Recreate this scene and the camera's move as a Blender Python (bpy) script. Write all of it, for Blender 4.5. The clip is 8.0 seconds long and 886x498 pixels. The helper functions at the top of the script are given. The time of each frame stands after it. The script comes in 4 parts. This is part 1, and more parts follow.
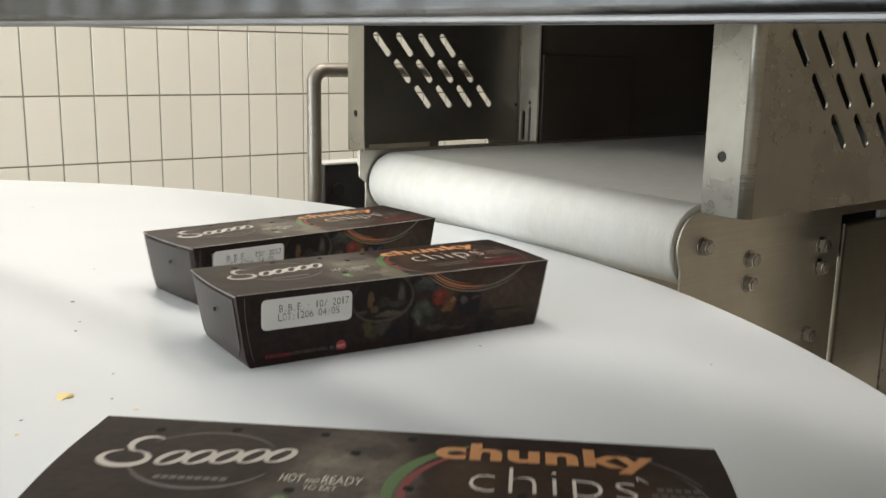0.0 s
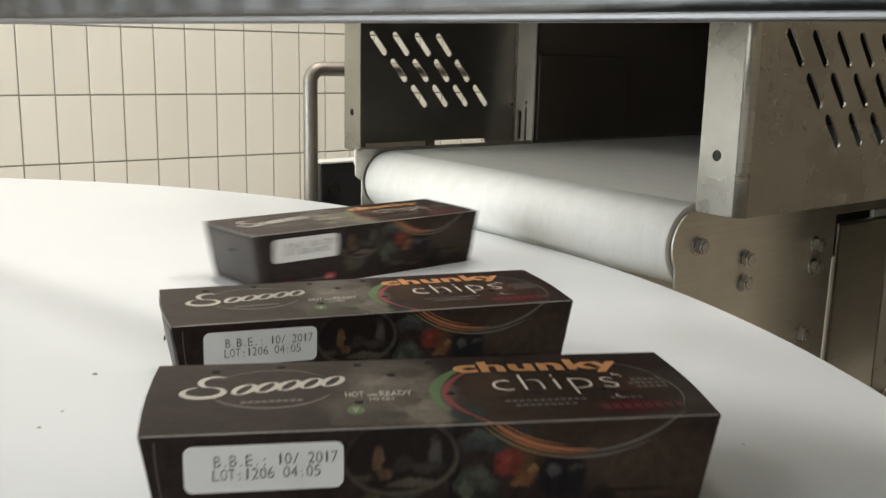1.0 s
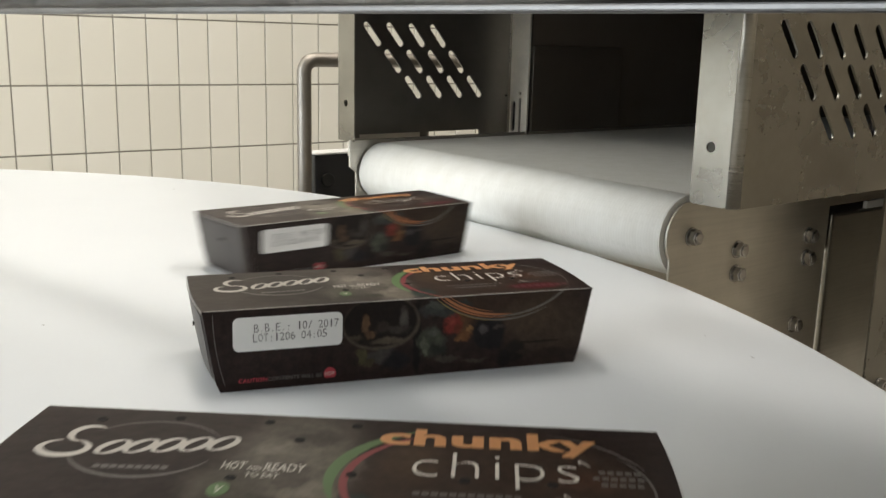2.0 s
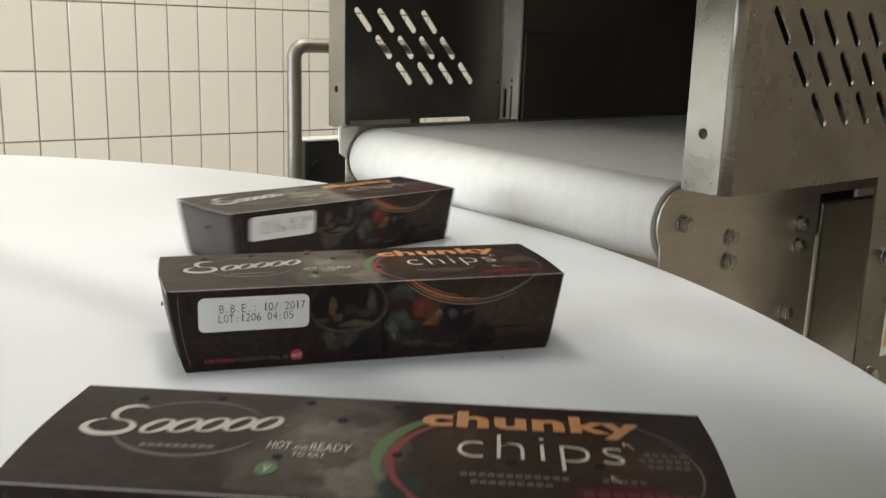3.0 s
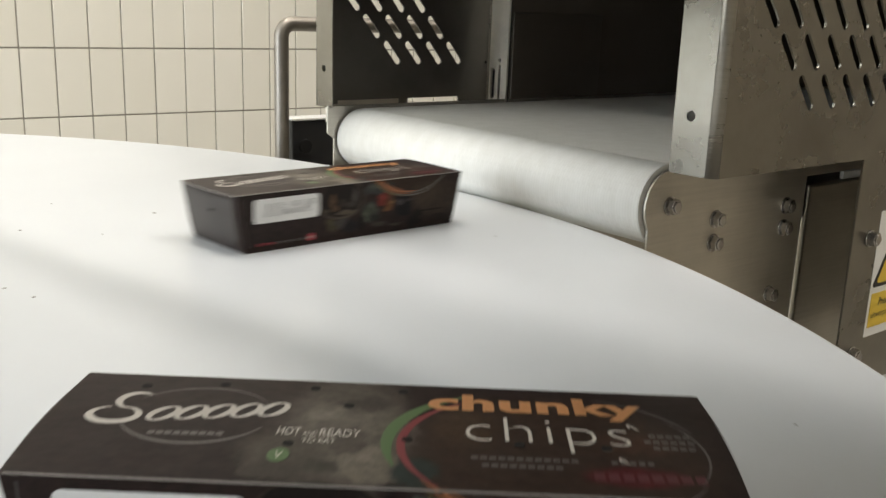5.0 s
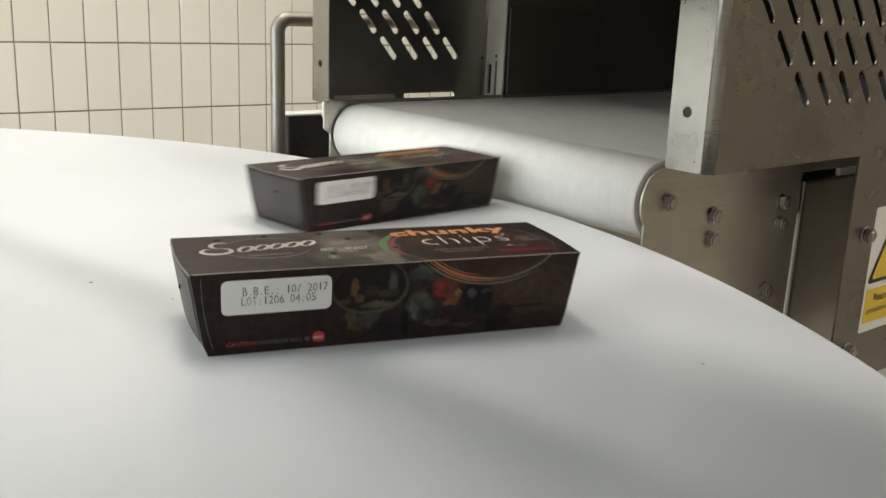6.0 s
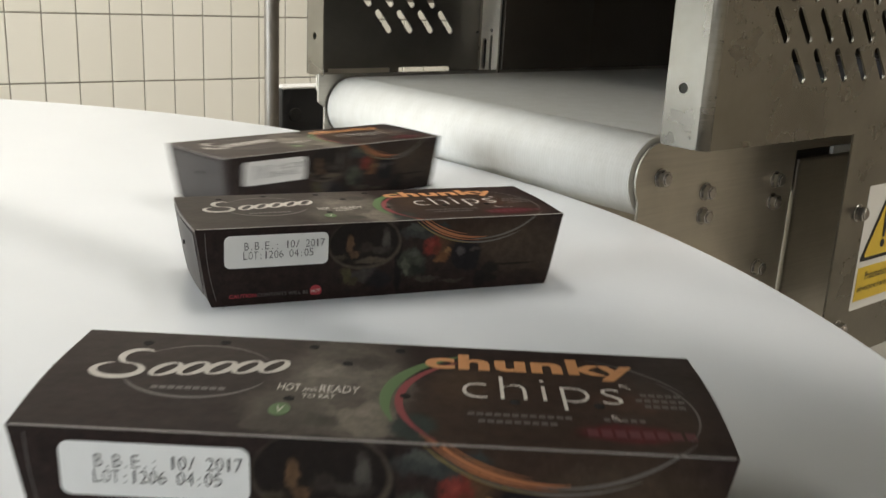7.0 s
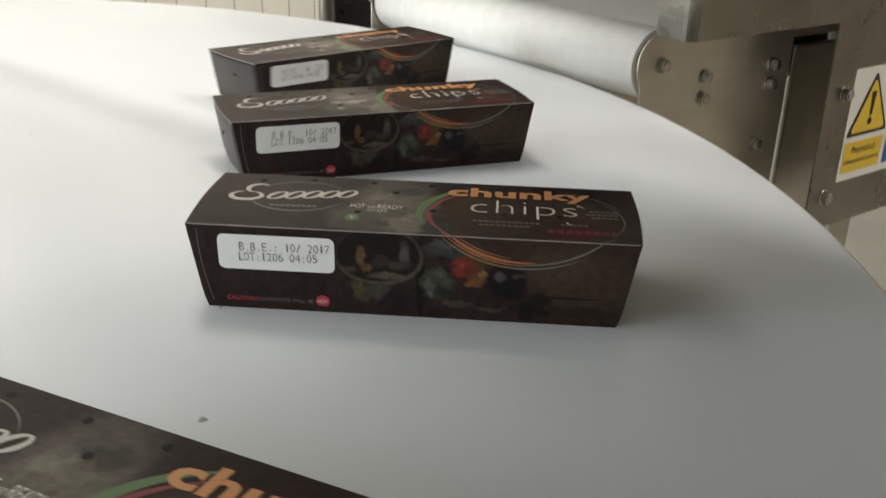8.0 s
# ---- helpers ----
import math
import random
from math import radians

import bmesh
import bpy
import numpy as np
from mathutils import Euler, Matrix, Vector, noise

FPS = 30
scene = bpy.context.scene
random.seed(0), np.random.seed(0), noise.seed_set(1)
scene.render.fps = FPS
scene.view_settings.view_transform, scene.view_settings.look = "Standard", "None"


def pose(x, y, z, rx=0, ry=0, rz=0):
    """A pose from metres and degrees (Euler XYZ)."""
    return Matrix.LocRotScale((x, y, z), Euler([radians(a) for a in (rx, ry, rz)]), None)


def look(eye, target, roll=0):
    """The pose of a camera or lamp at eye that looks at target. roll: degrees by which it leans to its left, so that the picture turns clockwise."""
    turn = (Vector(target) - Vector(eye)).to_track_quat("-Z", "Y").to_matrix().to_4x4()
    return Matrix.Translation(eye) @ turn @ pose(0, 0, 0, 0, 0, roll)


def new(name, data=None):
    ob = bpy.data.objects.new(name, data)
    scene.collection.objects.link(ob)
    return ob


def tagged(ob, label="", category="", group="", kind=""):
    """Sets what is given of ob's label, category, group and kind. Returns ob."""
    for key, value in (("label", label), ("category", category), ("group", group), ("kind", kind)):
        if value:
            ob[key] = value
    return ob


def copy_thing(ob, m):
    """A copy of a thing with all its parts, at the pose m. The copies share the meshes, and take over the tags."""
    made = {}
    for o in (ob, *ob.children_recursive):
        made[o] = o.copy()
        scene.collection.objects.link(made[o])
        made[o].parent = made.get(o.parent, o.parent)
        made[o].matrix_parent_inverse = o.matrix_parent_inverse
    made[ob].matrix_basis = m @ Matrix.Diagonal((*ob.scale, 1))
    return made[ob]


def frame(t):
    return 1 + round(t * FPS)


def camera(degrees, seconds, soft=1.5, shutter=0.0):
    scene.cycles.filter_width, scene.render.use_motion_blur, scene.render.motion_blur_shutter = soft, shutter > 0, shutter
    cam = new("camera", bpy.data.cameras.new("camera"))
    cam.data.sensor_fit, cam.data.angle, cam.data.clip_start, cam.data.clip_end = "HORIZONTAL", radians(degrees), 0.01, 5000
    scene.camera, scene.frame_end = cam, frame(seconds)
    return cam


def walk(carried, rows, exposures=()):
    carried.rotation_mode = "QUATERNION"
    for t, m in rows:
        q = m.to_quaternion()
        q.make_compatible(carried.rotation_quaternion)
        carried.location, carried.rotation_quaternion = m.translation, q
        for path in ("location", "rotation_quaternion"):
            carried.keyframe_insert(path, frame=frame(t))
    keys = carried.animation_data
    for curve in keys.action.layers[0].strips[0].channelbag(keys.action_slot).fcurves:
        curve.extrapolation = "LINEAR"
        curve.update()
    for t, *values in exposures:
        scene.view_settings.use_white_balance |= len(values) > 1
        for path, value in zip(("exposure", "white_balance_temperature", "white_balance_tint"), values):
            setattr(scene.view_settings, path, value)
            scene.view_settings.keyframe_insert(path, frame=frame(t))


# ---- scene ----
cam = camera(50.4, 8.0, soft=1.5, shutter=0.35)
PATH = [
    (0.0, look((0.2646, 0.1638, 1.0659), (0.8522, 0.9466, 0.8613), 1.12)),
    (0.5, look((0.2627, 0.1623, 1.0646), (0.8525, 0.9436, 0.8604), 1.24)),
    (1.0, look((0.2634, 0.1620, 1.0646), (0.8545, 0.9424, 0.8606), 1.30)),
    (1.5, look((0.2619, 0.1614, 1.0654), (0.8547, 0.9395, 0.8578), 1.27)),
    (3.0, look((0.2650, 0.1646, 1.0616), (0.8671, 0.9310, 0.8379), 1.73)),
    (3.5, look((0.2634, 0.1641, 1.0643), (0.8677, 0.9273, 0.8353), 1.68)),
    (4.0, look((0.2632, 0.1645, 1.0636), (0.8695, 0.9250, 0.8308), 1.83)),
    (4.5, look((0.2638, 0.1652, 1.0638), (0.8729, 0.9212, 0.8239), 2.01)),
    (6.0, look((0.2638, 0.1649, 1.0636), (0.8769, 0.9144, 0.8140), 2.26)),
    (6.5, look((0.2635, 0.1648, 1.0621), (0.8796, 0.9109, 0.8094), 2.57)),
    (7.0, look((0.2621, 0.1655, 1.0618), (0.8787, 0.9039, 0.7886), 2.91)),
    (7.2, look((0.2631, 0.1670, 1.0631), (0.8770, 0.9013, 0.7734), 2.94)),
    (7.4, look((0.2550, 0.1497, 1.0676), (0.8574, 0.8860, 0.7593), 2.81)),
    (7.5, look((0.2464, 0.1365, 1.0739), (0.8420, 0.8742, 0.7561), 2.61)),
    (7.7, look((0.2271, 0.1034, 1.0848), (0.8053, 0.8445, 0.7437), 2.15)),
    (8.0, look((0.2017, 0.0501, 1.0946), (0.7476, 0.7920, 0.7052), 1.44)),
]
walk(cam, PATH, exposures=[(0.0, 0.0), (8.0, 0.0)])

# ---- plan, in metres: x into the tunnel, y across the belt, z up ----
TOP = 0.9                      # the rotary table's surface
CX, CY, RT = 0.008, 0.792, 0.818
SPIN = -21.9                  # degrees a second
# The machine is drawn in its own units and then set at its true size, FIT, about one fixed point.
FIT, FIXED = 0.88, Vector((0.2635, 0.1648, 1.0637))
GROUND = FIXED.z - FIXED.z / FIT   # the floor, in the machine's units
AXLE_X, AXLE_Z, BELT_R = 0.9287, TOP + 0.0045, 0.037
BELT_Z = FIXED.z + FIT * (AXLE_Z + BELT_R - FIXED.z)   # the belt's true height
Y_NEAR, Y_FAR = 0.674, 1.158   # the belt's edges
HOOD_X, HOOD_NEAR, HOOD_FAR, HOOD_TOP = 0.884, 0.599, 1.199, TOP + 0.34
X0, X1, Y0, Y1, ROOM_H = -3.2, 4.3, -1.0, 3.25, 3.2

# ---- light ----
world = bpy.data.worlds.new("room_world")
scene.world = world
world.use_nodes = True
world.node_tree.nodes["Background"].inputs[0].default_value = (0.75, 0.85, 1.0, 1)
world.node_tree.nodes["Background"].inputs[1].default_value = 0.3


def area(name, m, sx, sy, watts, colour):
    data = bpy.data.lights.new(name, "AREA")
    data.shape, data.size, data.size_y, data.energy, data.color = "RECTANGLE", sx, sy, watts, colour
    ob = new(name, data)
    ob.matrix_world = m
    return ob


WARM, COOL = (1.0, 0.932, 0.84), (0.84, 0.93, 1.0)
# The third lamp is unseen, added to brighten the side plates, guard and sign.
LAMP_SPOTS = [(-1.4, 2.0, 17), (0.76, 1.35, 32), (1.75, 0.0, 30)]
for lx, ly, watts in LAMP_SPOTS:
    area("ceiling_lamp_light", pose(lx, ly, ROOM_H - 0.11), 0.30, 1.7, watts, WARM)
area("window_light", pose(X0 + 0.05, 1.5, 1.70, 0, -90, 0), 1.6, 2.8, 96, COOL)

# ---- materials ----


def material(name, colour, rough=0.5, metal=0.0):
    m = bpy.data.materials.new(name)
    m.use_nodes = True
    b = m.node_tree.nodes["Principled BSDF"]
    b.inputs["Base Color"].default_value = (*colour, 1)
    b.inputs["Roughness"].default_value = rough
    b.inputs["Metallic"].default_value = metal
    return m


def node(m, kind, **values):
    n = m.node_tree.nodes.new(kind)
    for key, value in values.items():
        n.inputs[key].default_value = value
    return n


def link(m, a, out, b, into):
    m.node_tree.links.new(a.outputs[out], b.inputs[into])


def bsdf(m):
    return m.node_tree.nodes["Principled BSDF"]


def coords(m, scale=(1, 1, 1), output="Object"):
    c = node(m, "ShaderNodeTexCoord")
    p = node(m, "ShaderNodeMapping", Scale=scale)
    link(m, c, output, p, "Vector")
    return p


def ramp(m, source, out, stops):
    r = m.node_tree.nodes.new("ShaderNodeValToRGB")
    r.color_ramp.elements[0].position, r.color_ramp.elements[0].color = stops[0][0], (*stops[0][1], 1)
    r.color_ramp.elements[1].position, r.color_ramp.elements[1].color = stops[-1][0], (*stops[-1][1], 1)
    for at, colour in stops[1:-1]:
        e = r.color_ramp.elements.new(at)
        e.color = (*colour, 1)
    link(m, source, out, r, "Fac")
    return r


def bump(m, source, out, strength, distance):
    b = node(m, "ShaderNodeBump", Strength=strength, Distance=distance)
    link(m, source, out, b, "Height")
    link(m, b, "Normal", bsdf(m), "Normal")
    return b


def steel(name, colour, rough, stretch):
    """Brushed stainless sheet: fine lines along one way, cloudy wear and a little grime."""
    m = material(name, colour, rough, 1.0)
    lines = node(m, "ShaderNodeTexNoise", Scale=1.0, Detail=4.0, Roughness=0.7)
    link(m, coords(m, stretch), "Vector", lines, "Vector")
    cloud = node(m, "ShaderNodeTexNoise", Scale=11.0, Detail=6.0, Roughness=0.6)
    link(m, coords(m), "Vector", cloud, "Vector")
    mix = node(m, "ShaderNodeMath")
    mix.operation = "MULTIPLY_ADD"
    mix.inputs[1].default_value = 0.5
    link(m, lines, "Fac", mix, 0)
    link(m, cloud, "Fac", mix, 2)
    r = ramp(m, mix, "Value", [(0.48, tuple(c * 0.76 for c in colour)), (0.95, tuple(min(1, c * 1.10) for c in colour))])
    link(m, r, "Color", bsdf(m), "Base Color")
    rr = ramp(m, mix, "Value", [(0.48, (rough * 0.82,) * 3), (0.95, (rough * 1.18,) * 3)])
    link(m, rr, "Color", bsdf(m), "Roughness")
    bump(m, lines, "Fac", 0.2, 0.0006)
    return m


STEEL = steel("brushed_steel", (0.50, 0.475, 0.425), 0.33, (14, 14, 520))
STEEL_GUARD = steel("brushed_guard_steel", (0.30, 0.282, 0.246), 0.28, (14, 14, 520))
STEEL_PLATE = steel("pale_brushed_plate", (0.56, 0.525, 0.46), 0.50, (14, 14, 420))
# darker copy of the steel: the shade inside the guard is put into its colour
STEEL_SHADED = steel("shade_darkened_steel", (0.24, 0.228, 0.212), 0.42, (14, 14, 500))
STEEL_PIPE = steel("satin_steel_tube", (0.29, 0.265, 0.235), 0.48, (60, 60, 60))
STEEL_SATIN = steel("satin_steel_sheet", (0.66, 0.63, 0.57), 0.62, (14, 14, 300))
# colour raised in place of light reflected by the mouth flange and the bracket
STEEL_FLANGE = steel("light_raised_satin_steel", (0.90, 0.86, 0.78), 0.58, (14, 14, 300))
STEEL_PANEL = steel("grey_buckled_steel", (0.15, 0.147, 0.144), 0.36, (8, 500, 500))
BOLT = material("bolt_steel", (0.46, 0.44, 0.42), 0.24, 1.0)
BLACK = material("black_plastic", (0.018, 0.018, 0.02), 0.5)
# near-black, in place of the shade in holes and gaps; also on knob and rivet
HOLE = material("dark_hole", (0.01, 0.009, 0.008), 0.9)


def cloudy(name, a, b, scale, rough, bump_strength=0.0, bump_scale=200.0):
    m = material(name, a, rough)
    n = node(m, "ShaderNodeTexNoise", Scale=scale, Detail=6.0, Roughness=0.6)
    link(m, coords(m), "Vector", n, "Vector")
    link(m, ramp(m, n, "Fac", [(0.3, a), (0.7, b)]), "Color", bsdf(m), "Base Color")
    if bump_strength:
        f = node(m, "ShaderNodeTexNoise", Scale=bump_scale, Detail=3.0)
        link(m, coords(m), "Vector", f, "Vector")
        bump(m, f, "Fac", bump_strength, 0.001)
    return m


RUBBER = cloudy("dark_tunnel_lining", (0.10, 0.084, 0.070), (0.15, 0.128, 0.106), 3.0, 0.19)
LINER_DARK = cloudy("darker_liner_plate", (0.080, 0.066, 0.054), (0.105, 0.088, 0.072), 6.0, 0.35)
TABLE_WHITE = cloudy("white_polyethylene", (0.575, 0.60, 0.625), (0.62, 0.645, 0.67), 4.0, 0.30, 0.06, 260.0)
bsdf(TABLE_WHITE).inputs["Specular IOR Level"].default_value = 0.75
FLOOR_MAT = cloudy("grey_resin_floor", (0.36, 0.345, 0.31), (0.45, 0.43, 0.39), 3.0, 0.45, 0.1, 90.0)
GROUT = cloudy("grey_grout", (0.28, 0.255, 0.22), (0.36, 0.335, 0.29), 20.0, 0.9)
PLASTER = cloudy("pale_plaster", (0.62, 0.60, 0.55), (0.68, 0.66, 0.61), 2.0, 0.8)
DIM_WALL = cloudy("beige_grey_panel_wall", (0.42, 0.38, 0.32), (0.48, 0.435, 0.365), 1.5, 0.6)
CEILING_MAT = cloudy("white_ceiling_board", (0.70, 0.69, 0.66), (0.75, 0.74, 0.71), 2.0, 0.8)

TILE = material("cream_glazed_tile", (0.74, 0.70, 0.60), 0.16)
info = node(TILE, "ShaderNodeObjectInfo")
link(TILE, ramp(TILE, info, "Random", [(0.0, (0.72, 0.69, 0.605)), (1.0, (0.765, 0.735, 0.655))]), "Color", bsdf(TILE), "Base Color")
n_tile = node(TILE, "ShaderNodeTexNoise", Scale=14.0, Detail=2.0)
link(TILE, coords(TILE), "Vector", n_tile, "Vector")
bump(TILE, n_tile, "Fac", 0.08, 0.002)

BELT = material("white_woven_belt", (0.72, 0.72, 0.69), 0.62)
bsdf(BELT).inputs["Specular IOR Level"].default_value = 0.2
weave = node(BELT, "ShaderNodeTexBrick", Scale=1.0)
weave.inputs["Brick Width"].default_value, weave.inputs["Row Height"].default_value = 0.0055, 0.0028
weave.inputs["Mortar Size"].default_value = 0.0004
weave.inputs["Color1"].default_value, weave.inputs["Color2"].default_value = (0.80, 0.79, 0.75, 1), (0.785, 0.775, 0.735, 1)
weave.inputs["Mortar"].default_value = (0.765, 0.755, 0.715, 1)
link(BELT, coords(BELT), "Vector", weave, "Vector")
cloud_b = node(BELT, "ShaderNodeTexNoise", Scale=60.0, Detail=5.0)
link(BELT, coords(BELT, (1, 1.3, 1)), "Vector", cloud_b, "Vector")
mixb = node(BELT, "ShaderNodeMixRGB", Fac=0.5)
mixb.blend_type = "MULTIPLY"
link(BELT, weave, "Color", mixb, "Color1")
link(BELT, ramp(BELT, cloud_b, "Fac", [(0.3, (0.87, 0.86, 0.83)), (0.7, (1, 1, 1))]), "Color", mixb, "Color2")
link(BELT, mixb, "Color", bsdf(BELT), "Base Color")
bump(BELT, weave, "Fac", 0.03, -0.0003)

BELT_END = cloudy("pale_belt_edge", (0.55, 0.54, 0.51), (0.66, 0.65, 0.61), 60.0, 0.55)
LABEL_WHITE = cloudy("white_paper_label", (0.74, 0.74, 0.73), (0.78, 0.78, 0.77), 60.0, 0.5)
INK = material("grey_printer_ink", (0.05, 0.05, 0.055), 0.6)
PRINT_WHITE = material("print_white", (0.62, 0.58, 0.52), 0.4)
PRINT_SILVER = material("print_silver", (0.50, 0.465, 0.42), 0.4)
PRINT_ORANGE = material("print_orange", (0.52, 0.245, 0.10), 0.4)
PRINT_STROKE = material("print_dull_orange", (0.36, 0.13, 0.05), 0.4)
PRINT_RED = material("print_red", (0.42, 0.035, 0.05), 0.4)
PRINT_WINE = material("print_wine_red", (0.20, 0.030, 0.035), 0.4)
PRINT_MAROON = material("print_maroon", (0.10, 0.018, 0.022), 0.4)
PRINT_GREEN = material("print_green", (0.085, 0.15, 0.055), 0.4)
PRINT_OLIVE = material("print_olive", (0.20, 0.15, 0.04), 0.4)
PRINT_GREY = material("print_grey", (0.13, 0.12, 0.11), 0.4)
PAPER_EDGE = material("raw_board_edge", (0.34, 0.32, 0.30), 0.7)
SIGN_WHITE = material("sign_white", (0.80, 0.80, 0.78), 0.35)
SIGN_YELLOW = cloudy("sign_yellow", (0.72, 0.50, 0.04), (0.78, 0.56, 0.06), 40.0, 0.35)
SIGN_BLUE = material("sign_blue", (0.03, 0.12, 0.42), 0.35)
SIGN_BLACK = material("sign_black", (0.015, 0.015, 0.015), 0.4)
CRUMB = material("yellow_crumb", (0.70, 0.56, 0.26), 0.6)
SPECK = material("grey_speck", (0.26, 0.255, 0.24), 0.8)
LAMP_GLOW = material("lamp_diffuser", (0.9, 0.9, 0.88), 0.4)
bsdf(LAMP_GLOW).inputs["Emission Color"].default_value = (1.0, 0.965, 0.905, 1)
bsdf(LAMP_GLOW).inputs["Emission Strength"].default_value = 4.0
GLASS_GLOW = material("daylit_frosted_pane", (0.85, 0.88, 0.9), 0.3)
bsdf(GLASS_GLOW).inputs["Emission Color"].default_value = (0.95, 0.97, 1.0, 1)
bsdf(GLASS_GLOW).inputs["Emission Strength"].default_value = 1.2

# ---- building helpers ----


def to_mesh(name, bm, mat):
    me = bpy.data.meshes.new(name)
    bm.to_mesh(me)
    bm.free()
    me.materials.append(mat)
    return me


def thing(name, label, category, group="", m=None, kind=""):
    ob = new(name)
    ob.empty_display_size = 0.05
    if m is not None:
        ob.matrix_world = m
    return tagged(ob, label, category, group, kind)


def part(name, bm, mat, parent, label="", m=None):
    me = bm if isinstance(bm, bpy.types.Mesh) else to_mesh(name, bm, mat)
    ob = new(name, me)
    ob.parent = parent
    if m is not None:
        ob.matrix_basis = m
    return tagged(ob, label)


def structure(name, bm, mat, label=""):
    return tagged(new(name, to_mesh(name, bm, mat)), label, kind="structure")


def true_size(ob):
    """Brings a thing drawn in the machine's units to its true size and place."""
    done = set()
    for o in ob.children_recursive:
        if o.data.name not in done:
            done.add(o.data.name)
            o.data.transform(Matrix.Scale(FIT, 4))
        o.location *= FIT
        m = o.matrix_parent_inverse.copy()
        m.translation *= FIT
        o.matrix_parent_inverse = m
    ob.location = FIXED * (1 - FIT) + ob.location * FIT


def block(lo, hi, bevel=0.0, segments=2):
    bm = bmesh.new()
    bmesh.ops.create_cube(bm, size=1.0)
    lo, hi = Vector(lo), Vector(hi)
    for v in bm.verts:
        v.co = Vector((lo[i] if v.co[i] < 0 else hi[i] for i in range(3)))
    if bevel:
        bmesh.ops.bevel(bm, geom=bm.edges[:], offset=bevel, segments=segments, affect="EDGES", profile=0.5)
        for f in bm.faces:
            f.smooth = False
    return bm


def prism(outline, lo, hi, axis, bevel=0.0):
    """A flat outline (u, v) given depth along one axis: 'y' takes (x, z), 'x' takes (y, z), 'z' takes (x, y)."""
    bm = bmesh.new()

    def at(u, v, w):
        return {"y": (u, w, v), "x": (w, u, v), "z": (u, v, w)}[axis]
    a = [bm.verts.new(at(u, v, lo)) for u, v in outline]
    b = [bm.verts.new(at(u, v, hi)) for u, v in outline]
    bm.faces.new(a)
    bm.faces.new(b[::-1])
    for i in range(len(a)):
        j = (i + 1) % len(a)
        bm.faces.new((a[j], a[i], b[i], b[j]))
    bmesh.ops.recalc_face_normals(bm, faces=bm.faces[:])
    if bevel:
        bmesh.ops.bevel(bm, geom=bm.edges[:], offset=bevel, segments=2, affect="EDGES", profile=0.5)
    return bm


def cylinder(r, lo, hi, axis="z", sides=32, r2=None, bevel=0.0):
    bm = bmesh.new()
    bmesh.ops.create_cone(bm, cap_ends=True, segments=sides, radius1=r, radius2=r if r2 is None else r2, depth=hi - lo)
    if bevel:
        rims = [e for e in bm.edges if len(e.link_faces) == 2 and any(len(f.verts) > 4 for f in e.link_faces)]
        bmesh.ops.bevel(bm, geom=rims, offset=bevel, segments=3, affect="EDGES", profile=0.5)
    for v in bm.verts:
        v.co.z += (lo + hi) / 2
    turn = {"z": Matrix(), "y": Matrix.Rotation(radians(-90), 4, "X"), "x": Matrix.Rotation(radians(90), 4, "Y")}[axis]
    bm.transform(turn)
    for f in bm.faces:
        f.smooth = len(f.verts) == 4
    return bm


def tube(points, r, sides=20):
    """A round bar along a polyline, smooth."""
    bm, rings = bmesh.new(), []
    pts = [Vector(p) for p in points]
    for i, p in enumerate(pts):
        d = (pts[min(i + 1, len(pts) - 1)] - pts[max(i - 1, 0)]).normalized()
        side = d.cross(Vector((0.137, 0.99, 0.05))).normalized()
        up = side.cross(d)
        rings.append([bm.verts.new(p + r * (math.cos(2 * math.pi * k / sides) * side + math.sin(2 * math.pi * k / sides) * up)) for k in range(sides)])
    for a, b in zip(rings, rings[1:]):
        for k in range(sides):
            f = bm.faces.new((a[k], a[(k + 1) % sides], b[(k + 1) % sides], b[k]))
            f.smooth = True
    bm.faces.new(rings[0][::-1])
    bm.faces.new(rings[-1])
    bmesh.ops.recalc_face_normals(bm, faces=bm.faces[:])
    return bm


def sheet(name, outer, holes, thick, mat):
    """A flat sheet in its own x, y with holes through it, thick along z, with softened edges."""
    cu = bpy.data.curves.new(name, "CURVE")
    cu.dimensions, cu.fill_mode, cu.extrude = "2D", "BOTH", thick / 2
    for loop in [outer, *holes]:
        s = cu.splines.new("POLY")
        s.points.add(len(loop) - 1)
        for q, (u, v) in zip(s.points, loop):
            q.co = (u, v, 0, 1)
        s.use_cyclic_u = True
    return curve_mesh(name, cu, mat)


def curve_mesh(name, cu, mat):
    ob = new(name, cu)
    me = bpy.data.meshes.new_from_object(ob.evaluated_get(bpy.context.evaluated_depsgraph_get()))
    bpy.data.objects.remove(ob)
    bpy.data.curves.remove(cu)
    me.name = name
    me.materials.clear()
    me.materials.append(mat)
    return me


def text_mesh(name, body, width, height, mat, fat=0.0, shear=0.0, spacing=1.0):
    """Words as a thin flat mesh, fitted to a width and a height, from (0, 0) up and to the right."""
    cu = bpy.data.curves.new(name, "FONT")
    cu.body, cu.size, cu.offset, cu.shear, cu.extrude, cu.resolution_u, cu.space_character = body, 1.0, fat, shear, 0.0, 3, spacing
    me = curve_mesh(name, cu, mat)
    co = np.array([v.co[:] for v in me.vertices])
    lo, hi = co.min(0), co.max(0)
    for v in me.vertices:
        v.co = ((v.co.x - lo[0]) / (hi[0] - lo[0]) * width, (v.co.y - lo[1]) / (hi[1] - lo[1]) * height, 0)
    return me


